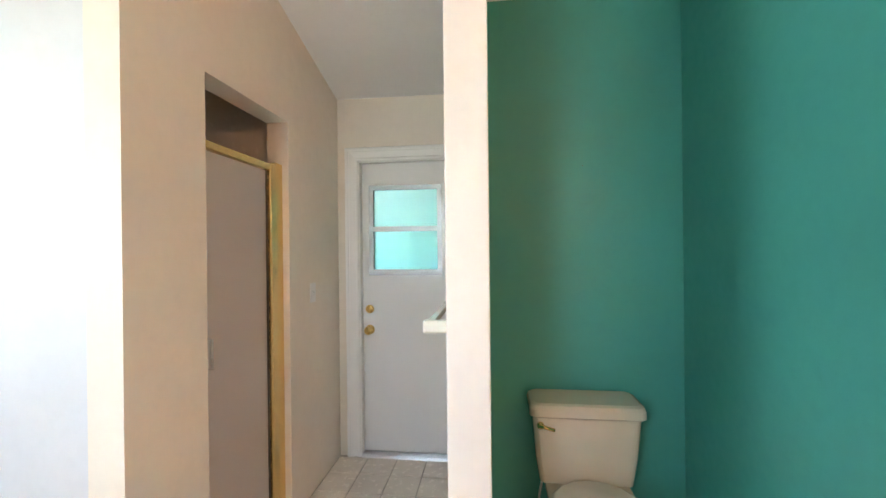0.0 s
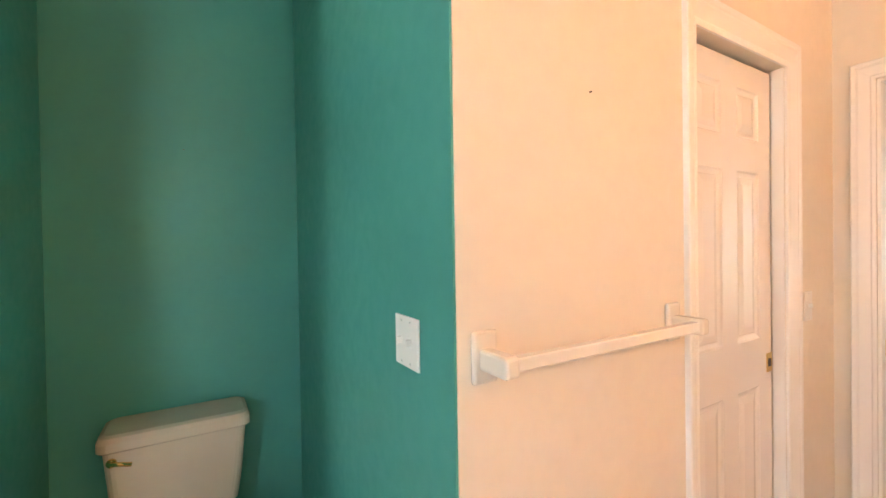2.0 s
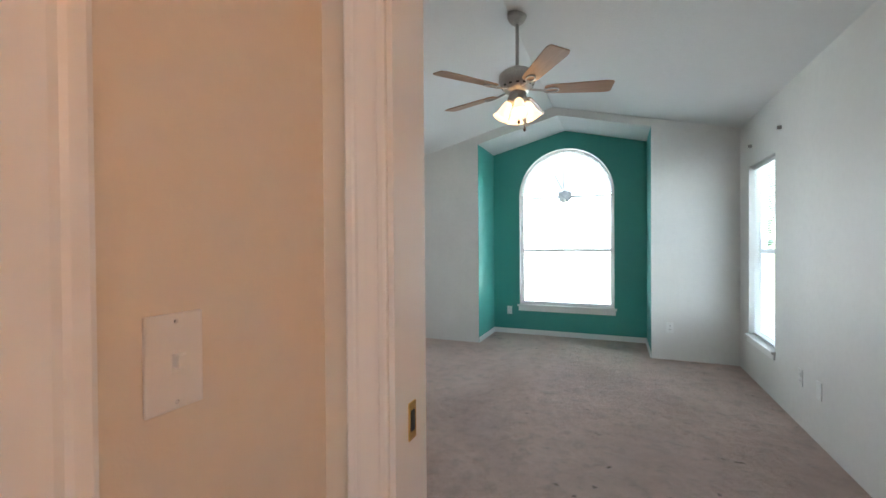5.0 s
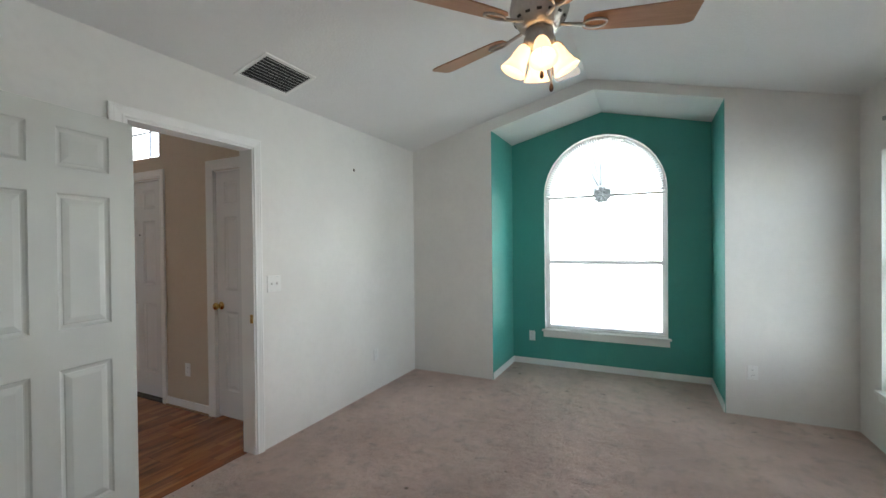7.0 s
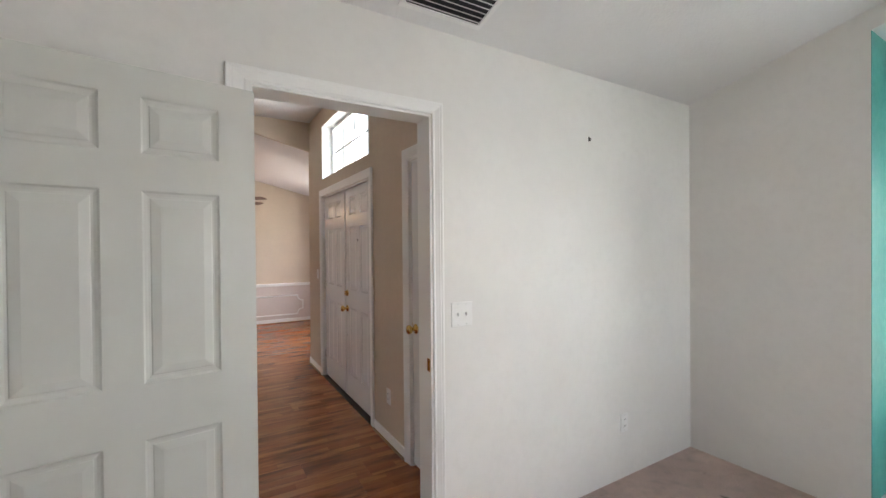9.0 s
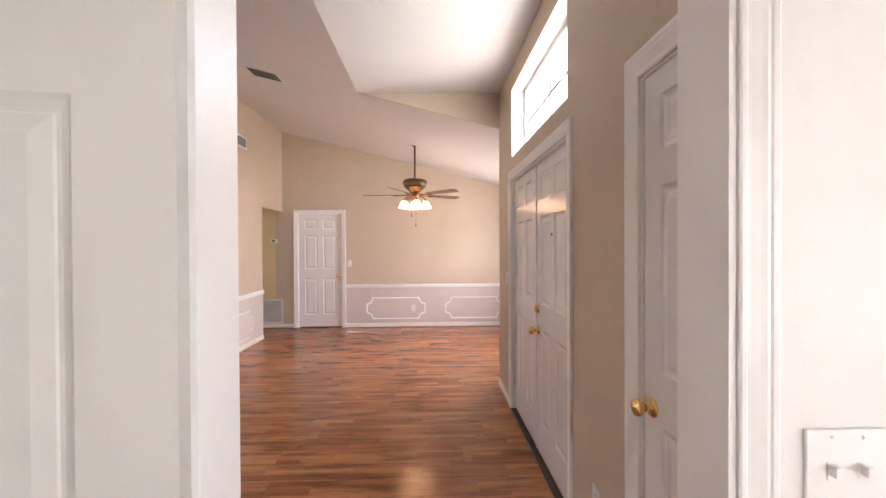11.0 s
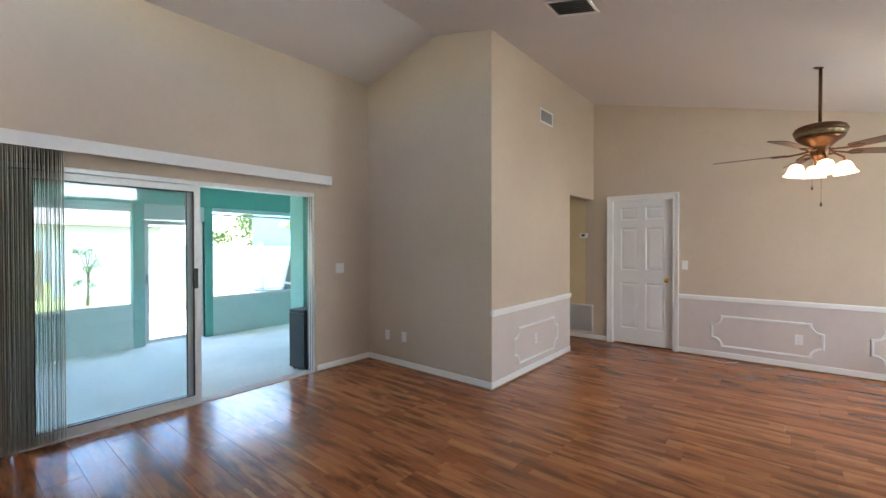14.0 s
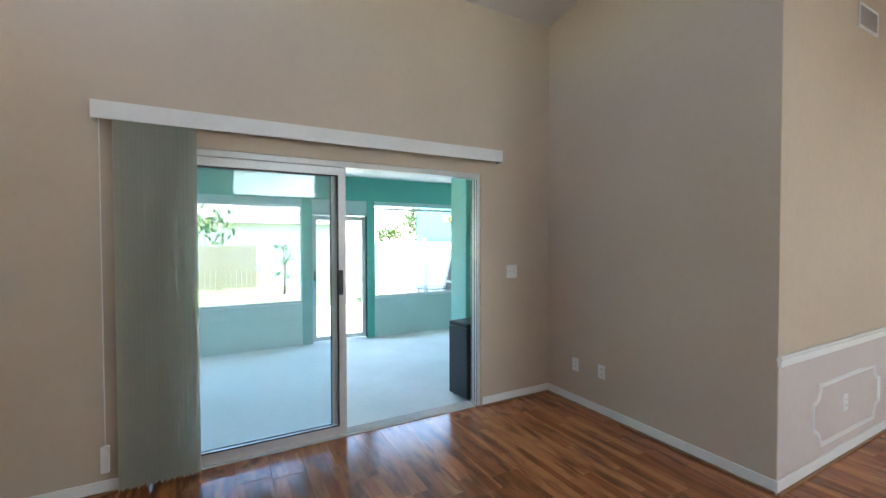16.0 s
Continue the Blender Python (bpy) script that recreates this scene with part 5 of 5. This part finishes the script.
# ---- bathroom things ----
def towel_bar(label, m, length):
    """Two wall plates with posts and a square bar; the wall lies at y = 0, the bar runs along x."""
    root = thing("towel_bar", m, label, "towel bar", "ceramic towel bars")
    mat = CERAMICW
    for k, x in enumerate((0.0, length)):
        part("wall_plate", boxed(x - 0.030, -0.014, -0.053, x + 0.030, 0.0, 0.053, bevel=0.007), mat, root)
        bm = boxed(x - 0.017, -0.096, -0.023, x + 0.017, -0.010, 0.019, bevel=0.007)
        part("post", bm, mat, root)
    part("bar", boxed(0.012, -0.088, -0.014, length - 0.012, -0.064, 0.012, bevel=0.003), BARCLEAR, root, "glossy translucent bar")


CERAMICW = plain("white_ceramic", (0.78, 0.74, 0.66), 0.15, 0, 0.03, 8, 0.3)
BARCLEAR = plain("white_acrylic_bar", (0.80, 0.78, 0.72), 0.12, 0, 0.03, 12, 0.4)
towel_bar("white ceramic towel bar on the cream bathroom wall", pose(1.708, 0.995, 1.195), 0.645)
towel_bar("white ceramic towel bar on the partition", pose(0.60, 2.35, 1.187, 0, 0, -90), 0.65)

root = thing("toilet", pose(1.147, 2.434, -0.006), "bone-coloured toilet with a brass flush lever", "toilet")


def rounded_prism(bm, rings):
    """Rings of (z, half width, front y, back y, corner radius) joined upwards."""
    loops = []
    for z, hw, yf, yb, cr in rings:
        ring = []
        for cx, cy, a0 in ((hw - cr, yb - cr, 0), (-hw + cr, yb - cr, 90), (-hw + cr, yf + cr, 180), (hw - cr, yf + cr, 270)):
            for k in range(5):
                a = radians(a0 + 90 * k / 4)
                ring.append(bm.verts.new((cx + cr * math.cos(a), cy + cr * math.sin(a), z)))
        loops.append(ring)
    for a, b in zip(loops, loops[1:]):
        for k in range(20):
            bm.faces.new((a[k], a[(k + 1) % 20], b[(k + 1) % 20], b[k]))
    bm.faces.new(loops[0])
    bm.faces.new(loops[-1])


bm = bmesh.new()
rounded_prism(bm, [(0.375, 0.185, -0.185, -0.03, 0.03), (0.385, 0.205, -0.198, -0.02, 0.035), (0.50, 0.222, -0.207, -0.018, 0.035), (0.695, 0.238, -0.216, -0.015, 0.035)])
part("tank", bm, CERAMIC, root, smooth=False)
bm = bmesh.new()
rounded_prism(bm, [(0.690, 0.245, -0.226, -0.010, 0.03), (0.698, 0.252, -0.234, -0.008, 0.032), (0.728, 0.252, -0.234, -0.008, 0.034), (0.745, 0.246, -0.226, -0.012, 0.034), (0.752, 0.232, -0.21, -0.02, 0.034)])
part("tank_lid", bm, CERAMIC, root)
bm = bmesh.new()
lathe(bm, [(0.016, 0), (0.016, -0.008), (0.009, -0.014), (0.0, -0.015)], 16, (-0.205, -0.216, 0.655), "y")
tube(bm, [(-0.215, -0.228, 0.658), (-0.18, -0.232, 0.650), (-0.145, -0.230, 0.640)], 0.008, 8)
part("flush_lever", bm, BRASS, root, "polished brass lever", True)
bm = bmesh.new()
rounded_prism(bm, [(0.0, 0.11, -0.55, -0.10, 0.09), (0.10, 0.10, -0.52, -0.11, 0.09), (0.22, 0.12, -0.56, -0.09, 0.11), (0.33, 0.17, -0.66, -0.06, 0.15), (0.375, 0.185, -0.70, -0.03, 0.17), (0.388, 0.18, -0.695, -0.035, 0.17)])
part("bowl", bm, CERAMIC, root, smooth=True)
bm = bmesh.new()
rounded_prism(bm, [(0.390, 0.182, -0.705, -0.23, 0.17), (0.400, 0.188, -0.712, -0.225, 0.175), (0.418, 0.186, -0.708, -0.225, 0.172), (0.428, 0.165, -0.68, -0.235, 0.16)])
part("seat_lid", bm, CERAMICW, root, "white closed seat lid", True)
part("supply_line", tubed([(-0.19, -0.01, 0.16), (-0.20, -0.05, 0.17), (-0.20, -0.08, 0.26), (-0.18, -0.10, 0.385)], 0.006, 8), CHROME, root, smooth=True)

root = thing("shower_door", pose(0, 0, 0), "brass-framed shower door with obscure glass, closed", "shower door")
GOLD = plain("gold_anodised_frame", (0.80, 0.58, 0.24), 0.25, 1.0, 0.05, 70)
part("header", boxed(-0.408, 1.775, 1.848, -0.368, 2.35, 1.882, bevel=0.004), GOLD, root, "gold header rail")
part("bottom_rail", boxed(-0.408, 1.775, 0.10, -0.368, 2.35, 0.125, bevel=0.003), GOLD, root)
part("jamb_post", boxed(-0.412, 2.285, 0.10, -0.364, 2.345, 1.885, bevel=0.006), GOLD, root, "gold hinge post")
part("wall_channel", boxed(-0.400, 2.345, 0.10, -0.372, 2.4135, 1.90, bevel=0.004), GOLD, root)
part("strike_post", boxed(-0.408, 1.775, 0.125, -0.372, 1.80, 1.848, bevel=0.003), GOLD, root)
g = part("glass_panel", boxed(-0.392, 1.80, 0.13, -0.386, 2.27, 1.845), SHOWERGLASS, root, "grey obscure glass")
g.visible_shadow = False
part("gasket", boxed(-0.394, 2.270, 0.125, -0.382, 2.284, 1.848), DARK, root)
part("handle", tubed([(-0.386, 1.815, 0.985), (-0.35, 1.815, 0.985), (-0.35, 1.815, 1.10), (-0.386, 1.815, 1.10)], 0.006, 8), CHROME, root, "small chrome pull")
s = part("soap_ledge", boxed(-1.30, 1.62, 1.50, -1.22, 2.45, 1.54, bevel=0.008), CHROME, None)
tagged(s, "chrome shelf rail on the shower wall", "shower shelf")

# vanity light on the wall behind the walk
root = thing("vanity_light", pose(2.25, -1.0, 2.12), "bathroom vanity light bar with warm globe bulbs", "wall lamp")
part("back_bar", boxed(-0.46, 0.0, -0.055, 0.46, 0.04, 0.055, bevel=0.008), BRASS, root)
GLOBE = lit_glass("lit_globe_bulb", (1.0, 0.50, 0.22), 0.6)
for k in range(4):
    part("bulb", lathed([(0.0, 0.055), (0.03, 0.048), (0.05, 0.025), (0.055, 0.0), (0.05, -0.025), (0.03, -0.048), (0.0, -0.055)], seg=20, center=(-0.345 + 0.23 * k, 0.10, 0)), GLOBE, root, "lit globe bulb", True)
    lamp("vanity_bulb_light", "POINT", 0.66, (1.0, 0.455, 0.20), pose(2.25 - 0.345 + 0.23 * k, -0.815, 2.12), radius=0.025)
root = thing("window_5", pose(0, 0, 0), "white bathroom window", "window")
tagged(root, kind="structure")
bm = bmesh.new()
slab(bm, "y", -1.09, -1.05, rect(-0.67, -0.03, 1.15, 2.25), [rect(-0.63, -0.07, 1.19, 2.21)])
part("window_frame", bm, TRIM, root)
part("pane", boxed(-0.64, -1.072, 1.18, -0.06, -1.068, 2.22), PANE, root).visible_shadow = False
root = thing("window_6", pose(0, 0, 0), "white bathroom side window", "window")
tagged(root, kind="structure")
bm = bmesh.new()
slab(bm, "x", -2.28, -2.24, rect(-0.10, 0.80, 1.30, 2.20), [rect(-0.06, 0.76, 1.34, 2.16)])
part("window_frame", bm, TRIM, root)
part("pane", boxed(-2.262, -0.07, 1.33, -2.258, 0.77, 2.17), PANE, root).visible_shadow = False


# ---- lanai things ----
root = thing("dehumidifier", pose(0.635, 6.385, -0.02, 0, 0, 9), "black upright appliance standing by the patio door", "appliance")
part("body", boxed(0, 0.02, 0.02, 0.26, 0.30, 0.70, bevel=0.008), plain("black_appliance", (0.025, 0.03, 0.038), 0.34, 0, 0.03, 6, 0, 0.02), root)
part("front_door", boxed(0.004, 0.0, 0.03, 0.256, 0.019, 0.66, bevel=0.004), plain("black_door_skin", (0.03, 0.036, 0.045), 0.30, 0, 0.03, 6, 0, 0.02), root)
part("top_panel", boxed(0.004, 0.002, 0.664, 0.256, 0.019, 0.698, bevel=0.003), DARK, root)
for x, y in ((0.03, 0.05), (0.23, 0.05), (0.03, 0.27), (0.23, 0.27)):
    part("foot", lathed([(0.015, 0), (0.015, 0.022)], seg=12, center=(x, y, 0)), DARK, root)

root = thing("ceiling_fan", pose(-0.62, 5.9, 2.36), "white ceiling fan on the lanai", "ceiling fan")
part("motor_housing", lathed([(0.07, 0), (0.07, -0.03), (0.1, -0.045), (0.1, -0.10), (0.06, -0.13), (0, -0.135)]), PLASTIC, root, smooth=True)
me = blade_mesh(0.42, 0.11, 0.13, PLASTIC)
for k in range(5):
    ob = new("blade", me)
    ob.parent = root
    ob.matrix_local = pose(0, 0, -0.085, 0, 0, 20 + 72 * k) @ pose(0.13, 0, 0, 10)
    part("blade_iron", boxed(-0.06, -0.012, -0.006, 0.03, 0.012, 0.0, bevel=0.002), PLASTIC, ob)

for y0, y1, lab in ((3.5, 5.515, "thin white screen bars in the lanai opening"), (6.54, 8.7, "thin white screen bars in the lanai opening")):
    root = thing("lanai_screen", pose(0, 0, 0), lab, "screen", "lanai screens")
    bm = bmesh.new()
    slab(bm, "x", LX - 0.07, LX - 0.04, rect(y0, y1, 0.565, 1.93), [rect(y0 + 0.03, y1 - 0.03, 0.60, 1.90)])
    part("frame", bm, FRAMEW, root)
root = thing("screen_door", pose(0, 0, 0), "white aluminium screen door of the lanai", "screen door")
bm = bmesh.new()
slab(bm, "x", LX - 0.08, LX - 0.05, rect(5.645, 6.425, 0.0, 1.79), [rect(5.70, 6.37, 0.06, 1.73)])
part("frame", bm, FRAMEW, root)
part("handle", boxed(LX - 0.05, 5.66, 0.86, LX - 0.03, 5.69, 1.0, bevel=0.003), DARK, root)


# ---- outside ----
def grass():
    m, t, b = shader("mown_lawn")
    v = coords(t)
    n1, n2 = noise_of(t, v, 0.4, 4), noise_of(t, v, 45, 4)
    col = mixed(t, ramp(t, n1, 0.3, 0.7), (0.075, 0.12, 0.03), (0.12, 0.17, 0.05))
    col = mixed(t, ramp(t, n2, 0.4, 0.7), col, (0.16, 0.17, 0.07))
    t.links.new(col, b.inputs["Base Color"])
    b.inputs["Roughness"].default_value = 0.9
    bumped(t, b, n2, 0.8, 0.03)
    return m


GRASS = grass()
bm = bmesh.new()
vs = [bm.verts.new(p) for p in ((-900, -900, -0.16), (900, -900, -0.16), (900, 900, -0.16), (-900, 900, -0.16))]
bm.faces.new(vs)
structure(linked("ground", bm, GRASS), "green lawn around the house", "lawn")
PAVE = paint("pale_concrete", (0.52, 0.50, 0.46), 0.85, 60, 0.5, 0.12, 0.003)
structure(linked("pavement_patio", boxed(-5.6, 3.5, -0.2, -2.05, 11.0, -0.06, bevel=0.01), PAVE), "pale concrete patio behind the house", "patio")
structure(linked("pavement_walk", boxed(6.44, 4.3, -0.2, 12.0, 6.6, -0.05, bevel=0.01), PAVE), "pale concrete entrance walk", "pavement")

FENCEWOOD = wood("weathered_fence_wood", (0.36, 0.24, 0.14), (0.54, 0.41, 0.27), 0.8)
fence = thing("fence", pose(-11.0, 1.0, -0.16), "weathered brown wooden board fence behind the lawn", "fence")
bmB = boxed(0, 0, 0.04, 0.02, 0.14, 1.42, bevel=0.004)
bmB_me = bpy.data.meshes.new("board")
bmB.to_mesh(bmB_me)
bmB.free()
bmB_me.materials.append(FENCEWOOD)
rf = random.Random(11)
for k in range(84):
    ob = new("board", bmB_me)
    ob.parent = fence
    ob.location = (rf.uniform(-0.004, 0.004), -8 + 0.15 * k, rf.uniform(-0.03, 0.02))
for k in range(6):
    part("post", boxed(-0.1, -8 + 2.3 * k, 0, -0.005, -7.91 + 2.3 * k, 1.46, bevel=0.005), FENCEWOOD, fence)
for z in (0.3, 1.15):
    part("rail", boxed(-0.05, -8, z, -0.002, 4.6, z + 0.09, bevel=0.004), FENCEWOOD, fence)


VINYL = plain("white_vinyl", (0.78, 0.78, 0.76), 0.45, 0, 0.03, 8)
picket = bpy.data.meshes.new("picket")
bm = boxed(0, 0, 0.05, 0.022, 0.135, 1.56, bevel=0.004)
bm.to_mesh(picket)
bm.free()
picket.materials.append(VINYL)


def white_fence(m, count, label):
    """A run of upright white boards along local y, with posts and two rails behind."""
    root = thing("fence", m, label, "fence")
    length = 0.15 * count
    for k in range(count):
        ob = new("picket", picket)
        ob.parent = root
        ob.location = (0, 0.15 * k, rf.uniform(-0.006, 0.006))
    for k in range(int(length / 2.4) + 1):
        part("post", boxed(-0.11, 2.4 * k, 0, -0.003, 2.4 * k + 0.1, 1.66, bevel=0.006), VINYL, root)
    for z in (0.25, 1.35):
        part("rail", boxed(-0.05, 0, z, -0.002, length, z + 0.09, bevel=0.004), VINYL, root)


white_fence(pose(-11.0, 5.75, -0.16), 62, "white vinyl board fence behind the lawn")
white_fence(pose(-3.95, 9.62, -0.16, 0, 0, 90) , 22, "white board fence before the aqua house wing")


def foliage(name, a, b_):
    m, t, b = shader(name)
    geo = t.nodes.new("ShaderNodeNewGeometry")
    t.links.new(mixed(t, geo.outputs["Random Per Island"], a, b_), b.inputs["Base Color"])
    b.inputs["Roughness"].default_value = 0.6
    b.inputs["Subsurface Weight"].default_value = 0.0
    return m


LEAF = foliage("broad_leaves", (0.045, 0.10, 0.022), (0.12, 0.20, 0.05))
BARK = paint("grey_bark", (0.16, 0.12, 0.09), 0.9, 30, 0.9, 0.25, 0.02)


def tree(label, x, y, h, crown, seed, leaves=1500):
    rt = random.Random(seed)
    root = thing("tree", pose(x, y, -0.16), label, "tree", "garden trees")
    bm = bmesh.new()
    tube(bm, [(0, 0, 0), (0.05, 0.02, h * 0.25), (-0.04, 0.05, h * 0.5), (0.0, 0.0, h * 0.75)], 0.028 * h, 10)
    for v in bm.verts:
        k = 1 - 0.6 * v.co.z / (h * 0.8)
        v.co.x *= k
        v.co.y *= k
    clumps = []
    for k in range(9):
        a, e = rt.uniform(0, 6.28), rt.uniform(0.35, 1.0)
        tip = Vector((math.cos(a) * crown * rt.uniform(0.4, 0.9), math.sin(a) * crown * rt.uniform(0.4, 0.9), h * e))
        base = Vector((0, 0, h * (0.3 + 0.4 * e) * 0.8))
        tube(bm, [base, base.lerp(tip, 0.5) + Vector((0, 0, 0.1 * h)), tip], 0.008 * h, 6)
        clumps.append((tip, crown * rt.uniform(0.3, 0.55)))
    part("trunk", bm, BARK, root, smooth=True)
    bm = bmesh.new()
    for k in range(leaves):
        c, r = rt.choice(clumps)
        d = Vector((rt.gauss(0, 1), rt.gauss(0, 1), rt.gauss(0, 0.8))).normalized() * r * rt.random() ** 0.4
        p = c + d
        s = rt.uniform(0.05, 0.11) * crown ** 0.5
        q = Euler((rt.uniform(0, 6), rt.uniform(0, 6), rt.uniform(0, 6))).to_matrix()
        bm.faces.new([bm.verts.new(p + q @ Vector(o) * s) for o in ((-1, 0, 0), (0, -0.45, 0.12), (1, 0, 0), (0, 0.45, 0.12))])
    part("crown", bm, LEAF, root)
    return root


tree("leafy garden tree beyond the fence", -17, 14.8, 3.9, 2.4, 1, 2600)
tree("leafy garden tree beyond the fence", -24, 8.0, 5.0, 2.8, 2)
tree("tall leafy tree over the fence", -16, 3.0, 6.5, 3.0, 5)
tree("young leafy garden tree on the lawn", -9.0, 6.2, 1.5, 0.27, 3, 260)
tree("leafy street tree before the house", 15.5, -1.0, 6.5, 3.2, 6)
tree("leafy street tree before the house", 17, 4.0, 6.0, 3.0, 7)
tree("leafy bush beside the front window", 11.6, -1.7, 2.6, 1.2, 9, 900)

root = thing("house", pose(-27.0, -3.0, -0.16), "pale neighbouring house with a grey gable roof", "house")
part("wall", boxed(0, 0, 0, 7, 14, 2.6), paint("pale_stucco", (0.76, 0.75, 0.72), 0.9), root)
bm = bmesh.new()
slab(bm, "y", -0.5, 14.5, [(-0.6, 2.5), (7.6, 2.5), (3.5, 4.4)])
part("roof", bm, paint("grey_shingle", (0.16, 0.15, 0.15), 0.9, 14, 0.8, 0.2, 0.02), root)
# wing of this house beyond the lanai, with its gable and lamp
bm = bmesh.new()
slab(bm, "y", 9.8, 9.94, [(-7.4, -0.16), (-2.05, -0.16), (-2.05, 3.1), (-4.6, 3.1), (-7.4, 2.3)])
structure(linked("wall_house_wing", bm, paint("pale_aqua_stucco", (0.30, 0.52, 0.48), 0.85, 40, 0.8, 0.08, 0.006)), "aqua stucco gable wing of the house", "wall")
root = thing("wall_sconce", pose(-5.34, 9.8, 2.0), "round brass outdoor wall lamp", "wall lamp")
part("back_plate", lathed([(0.10, 0), (0.10, -0.02), (0.07, -0.04), (0, -0.045)], axis="y"), BRASS, root, smooth=True)
part("globe", lathed([(0, 0.11), (0.07, 0.085), (0.105, 0.0), (0.07, -0.085), (0, -0.11)], center=(0, -0.14, 0)), PLASTIC, root, smooth=True)
root = thing("patio_table", pose(-3.6, 8.37, -0.16), "round glass patio table on thin dark legs", "table")
part("tabletop", lathed([(0.36, 0.61), (0.37, 0.62), (0.36, 0.63)], seg=32), plain("smoked_glass", (0.10, 0.12, 0.12), 0.2), root, smooth=False)
for k in range(4):
    a = radians(45 + 90 * k)
    part("leg", tubed([(0.33 * math.cos(a), 0.33 * math.sin(a), 0.0), (0.24 * math.cos(a), 0.24 * math.sin(a), 0.3), (0.30 * math.cos(a), 0.30 * math.sin(a), 0.61)], 0.01, 8), DARK, root)
root = thing("leaning_board", pose(-3.62, 8.50, -0.16, 0, 12, 76), "framed panel leaning against the lanai", "panel")
bm = bmesh.new()
slab(bm, "y", 0, 0.03, rect(0, 0.7, 0, 1.62), [rect(0.05, 0.65, 0.05, 0.74), rect(0.05, 0.65, 0.79, 1.57)])
part("frame", bm, plain("weathered_frame", (0.62, 0.60, 0.56), 0.6), root)
part("pane", boxed(0.045, 0.012, 0.045, 0.655, 0.016, 1.575), plain("grey_board", (0.10, 0.11, 0.10), 0.4), root)


# ---- floor pieces, last ----
def plank_mesh():
    bm = boxed(0, 0, 0, 1.285, 0.1935, 0.012)
    top = [e for e in bm.edges if all(v.co.z > 0.01 for v in e.verts)]
    bmesh.ops.bevel(bm, geom=top, offset=0.0006, segments=1, affect="EDGES")
    me = bpy.data.meshes.new("plank")
    bm.to_mesh(me)
    bm.free()
    me.materials.append(LAMINATE)
    return me


living_floor = bpy.data.objects["floor_living"]
PLANK = plank_mesh()
rnd = random.Random(4)
y = 3.20
while y < 10.0:
    x = 0.93 - rnd.random() * 1.1
    while x < 7.2:
        a, b = max(x, 0.93), min(x + 1.285, 7.2)
        if b - a > 0.04:
            ob = new("plank", PLANK)
            ob.parent = living_floor
            ob.location = (a, y, -0.0115)
            ob.scale = ((b - a) / 1.285, 1, 1)
        x += 1.2862
    y += 0.1942
bath_floor = bpy.data.objects["floor_bath"]
bm = boxed(0, 0, 0, 0.198, 0.198, 0.007)
bmesh.ops.bevel(bm, geom=[e for e in bm.edges if all(v.co.z > 0.006 for v in e.verts)], offset=0.0015, segments=1, affect="EDGES")
TILEMESH = bpy.data.meshes.new("tile")
bm.to_mesh(TILEMESH)
bm.free()
TILEMESH.materials.append(TILE)
for i in range(14):
    for j in range(20):
        x, y = -0.335 + 0.205 * i, -0.99 + 0.205 * j
        if x + .2 < 2.5 and y + .2 < 3.12:
            ob = new("tile", TILEMESH)
            ob.parent = bath_floor
            ob.location = (x, y, -0.0068 + rnd.uniform(0, 0.0004))
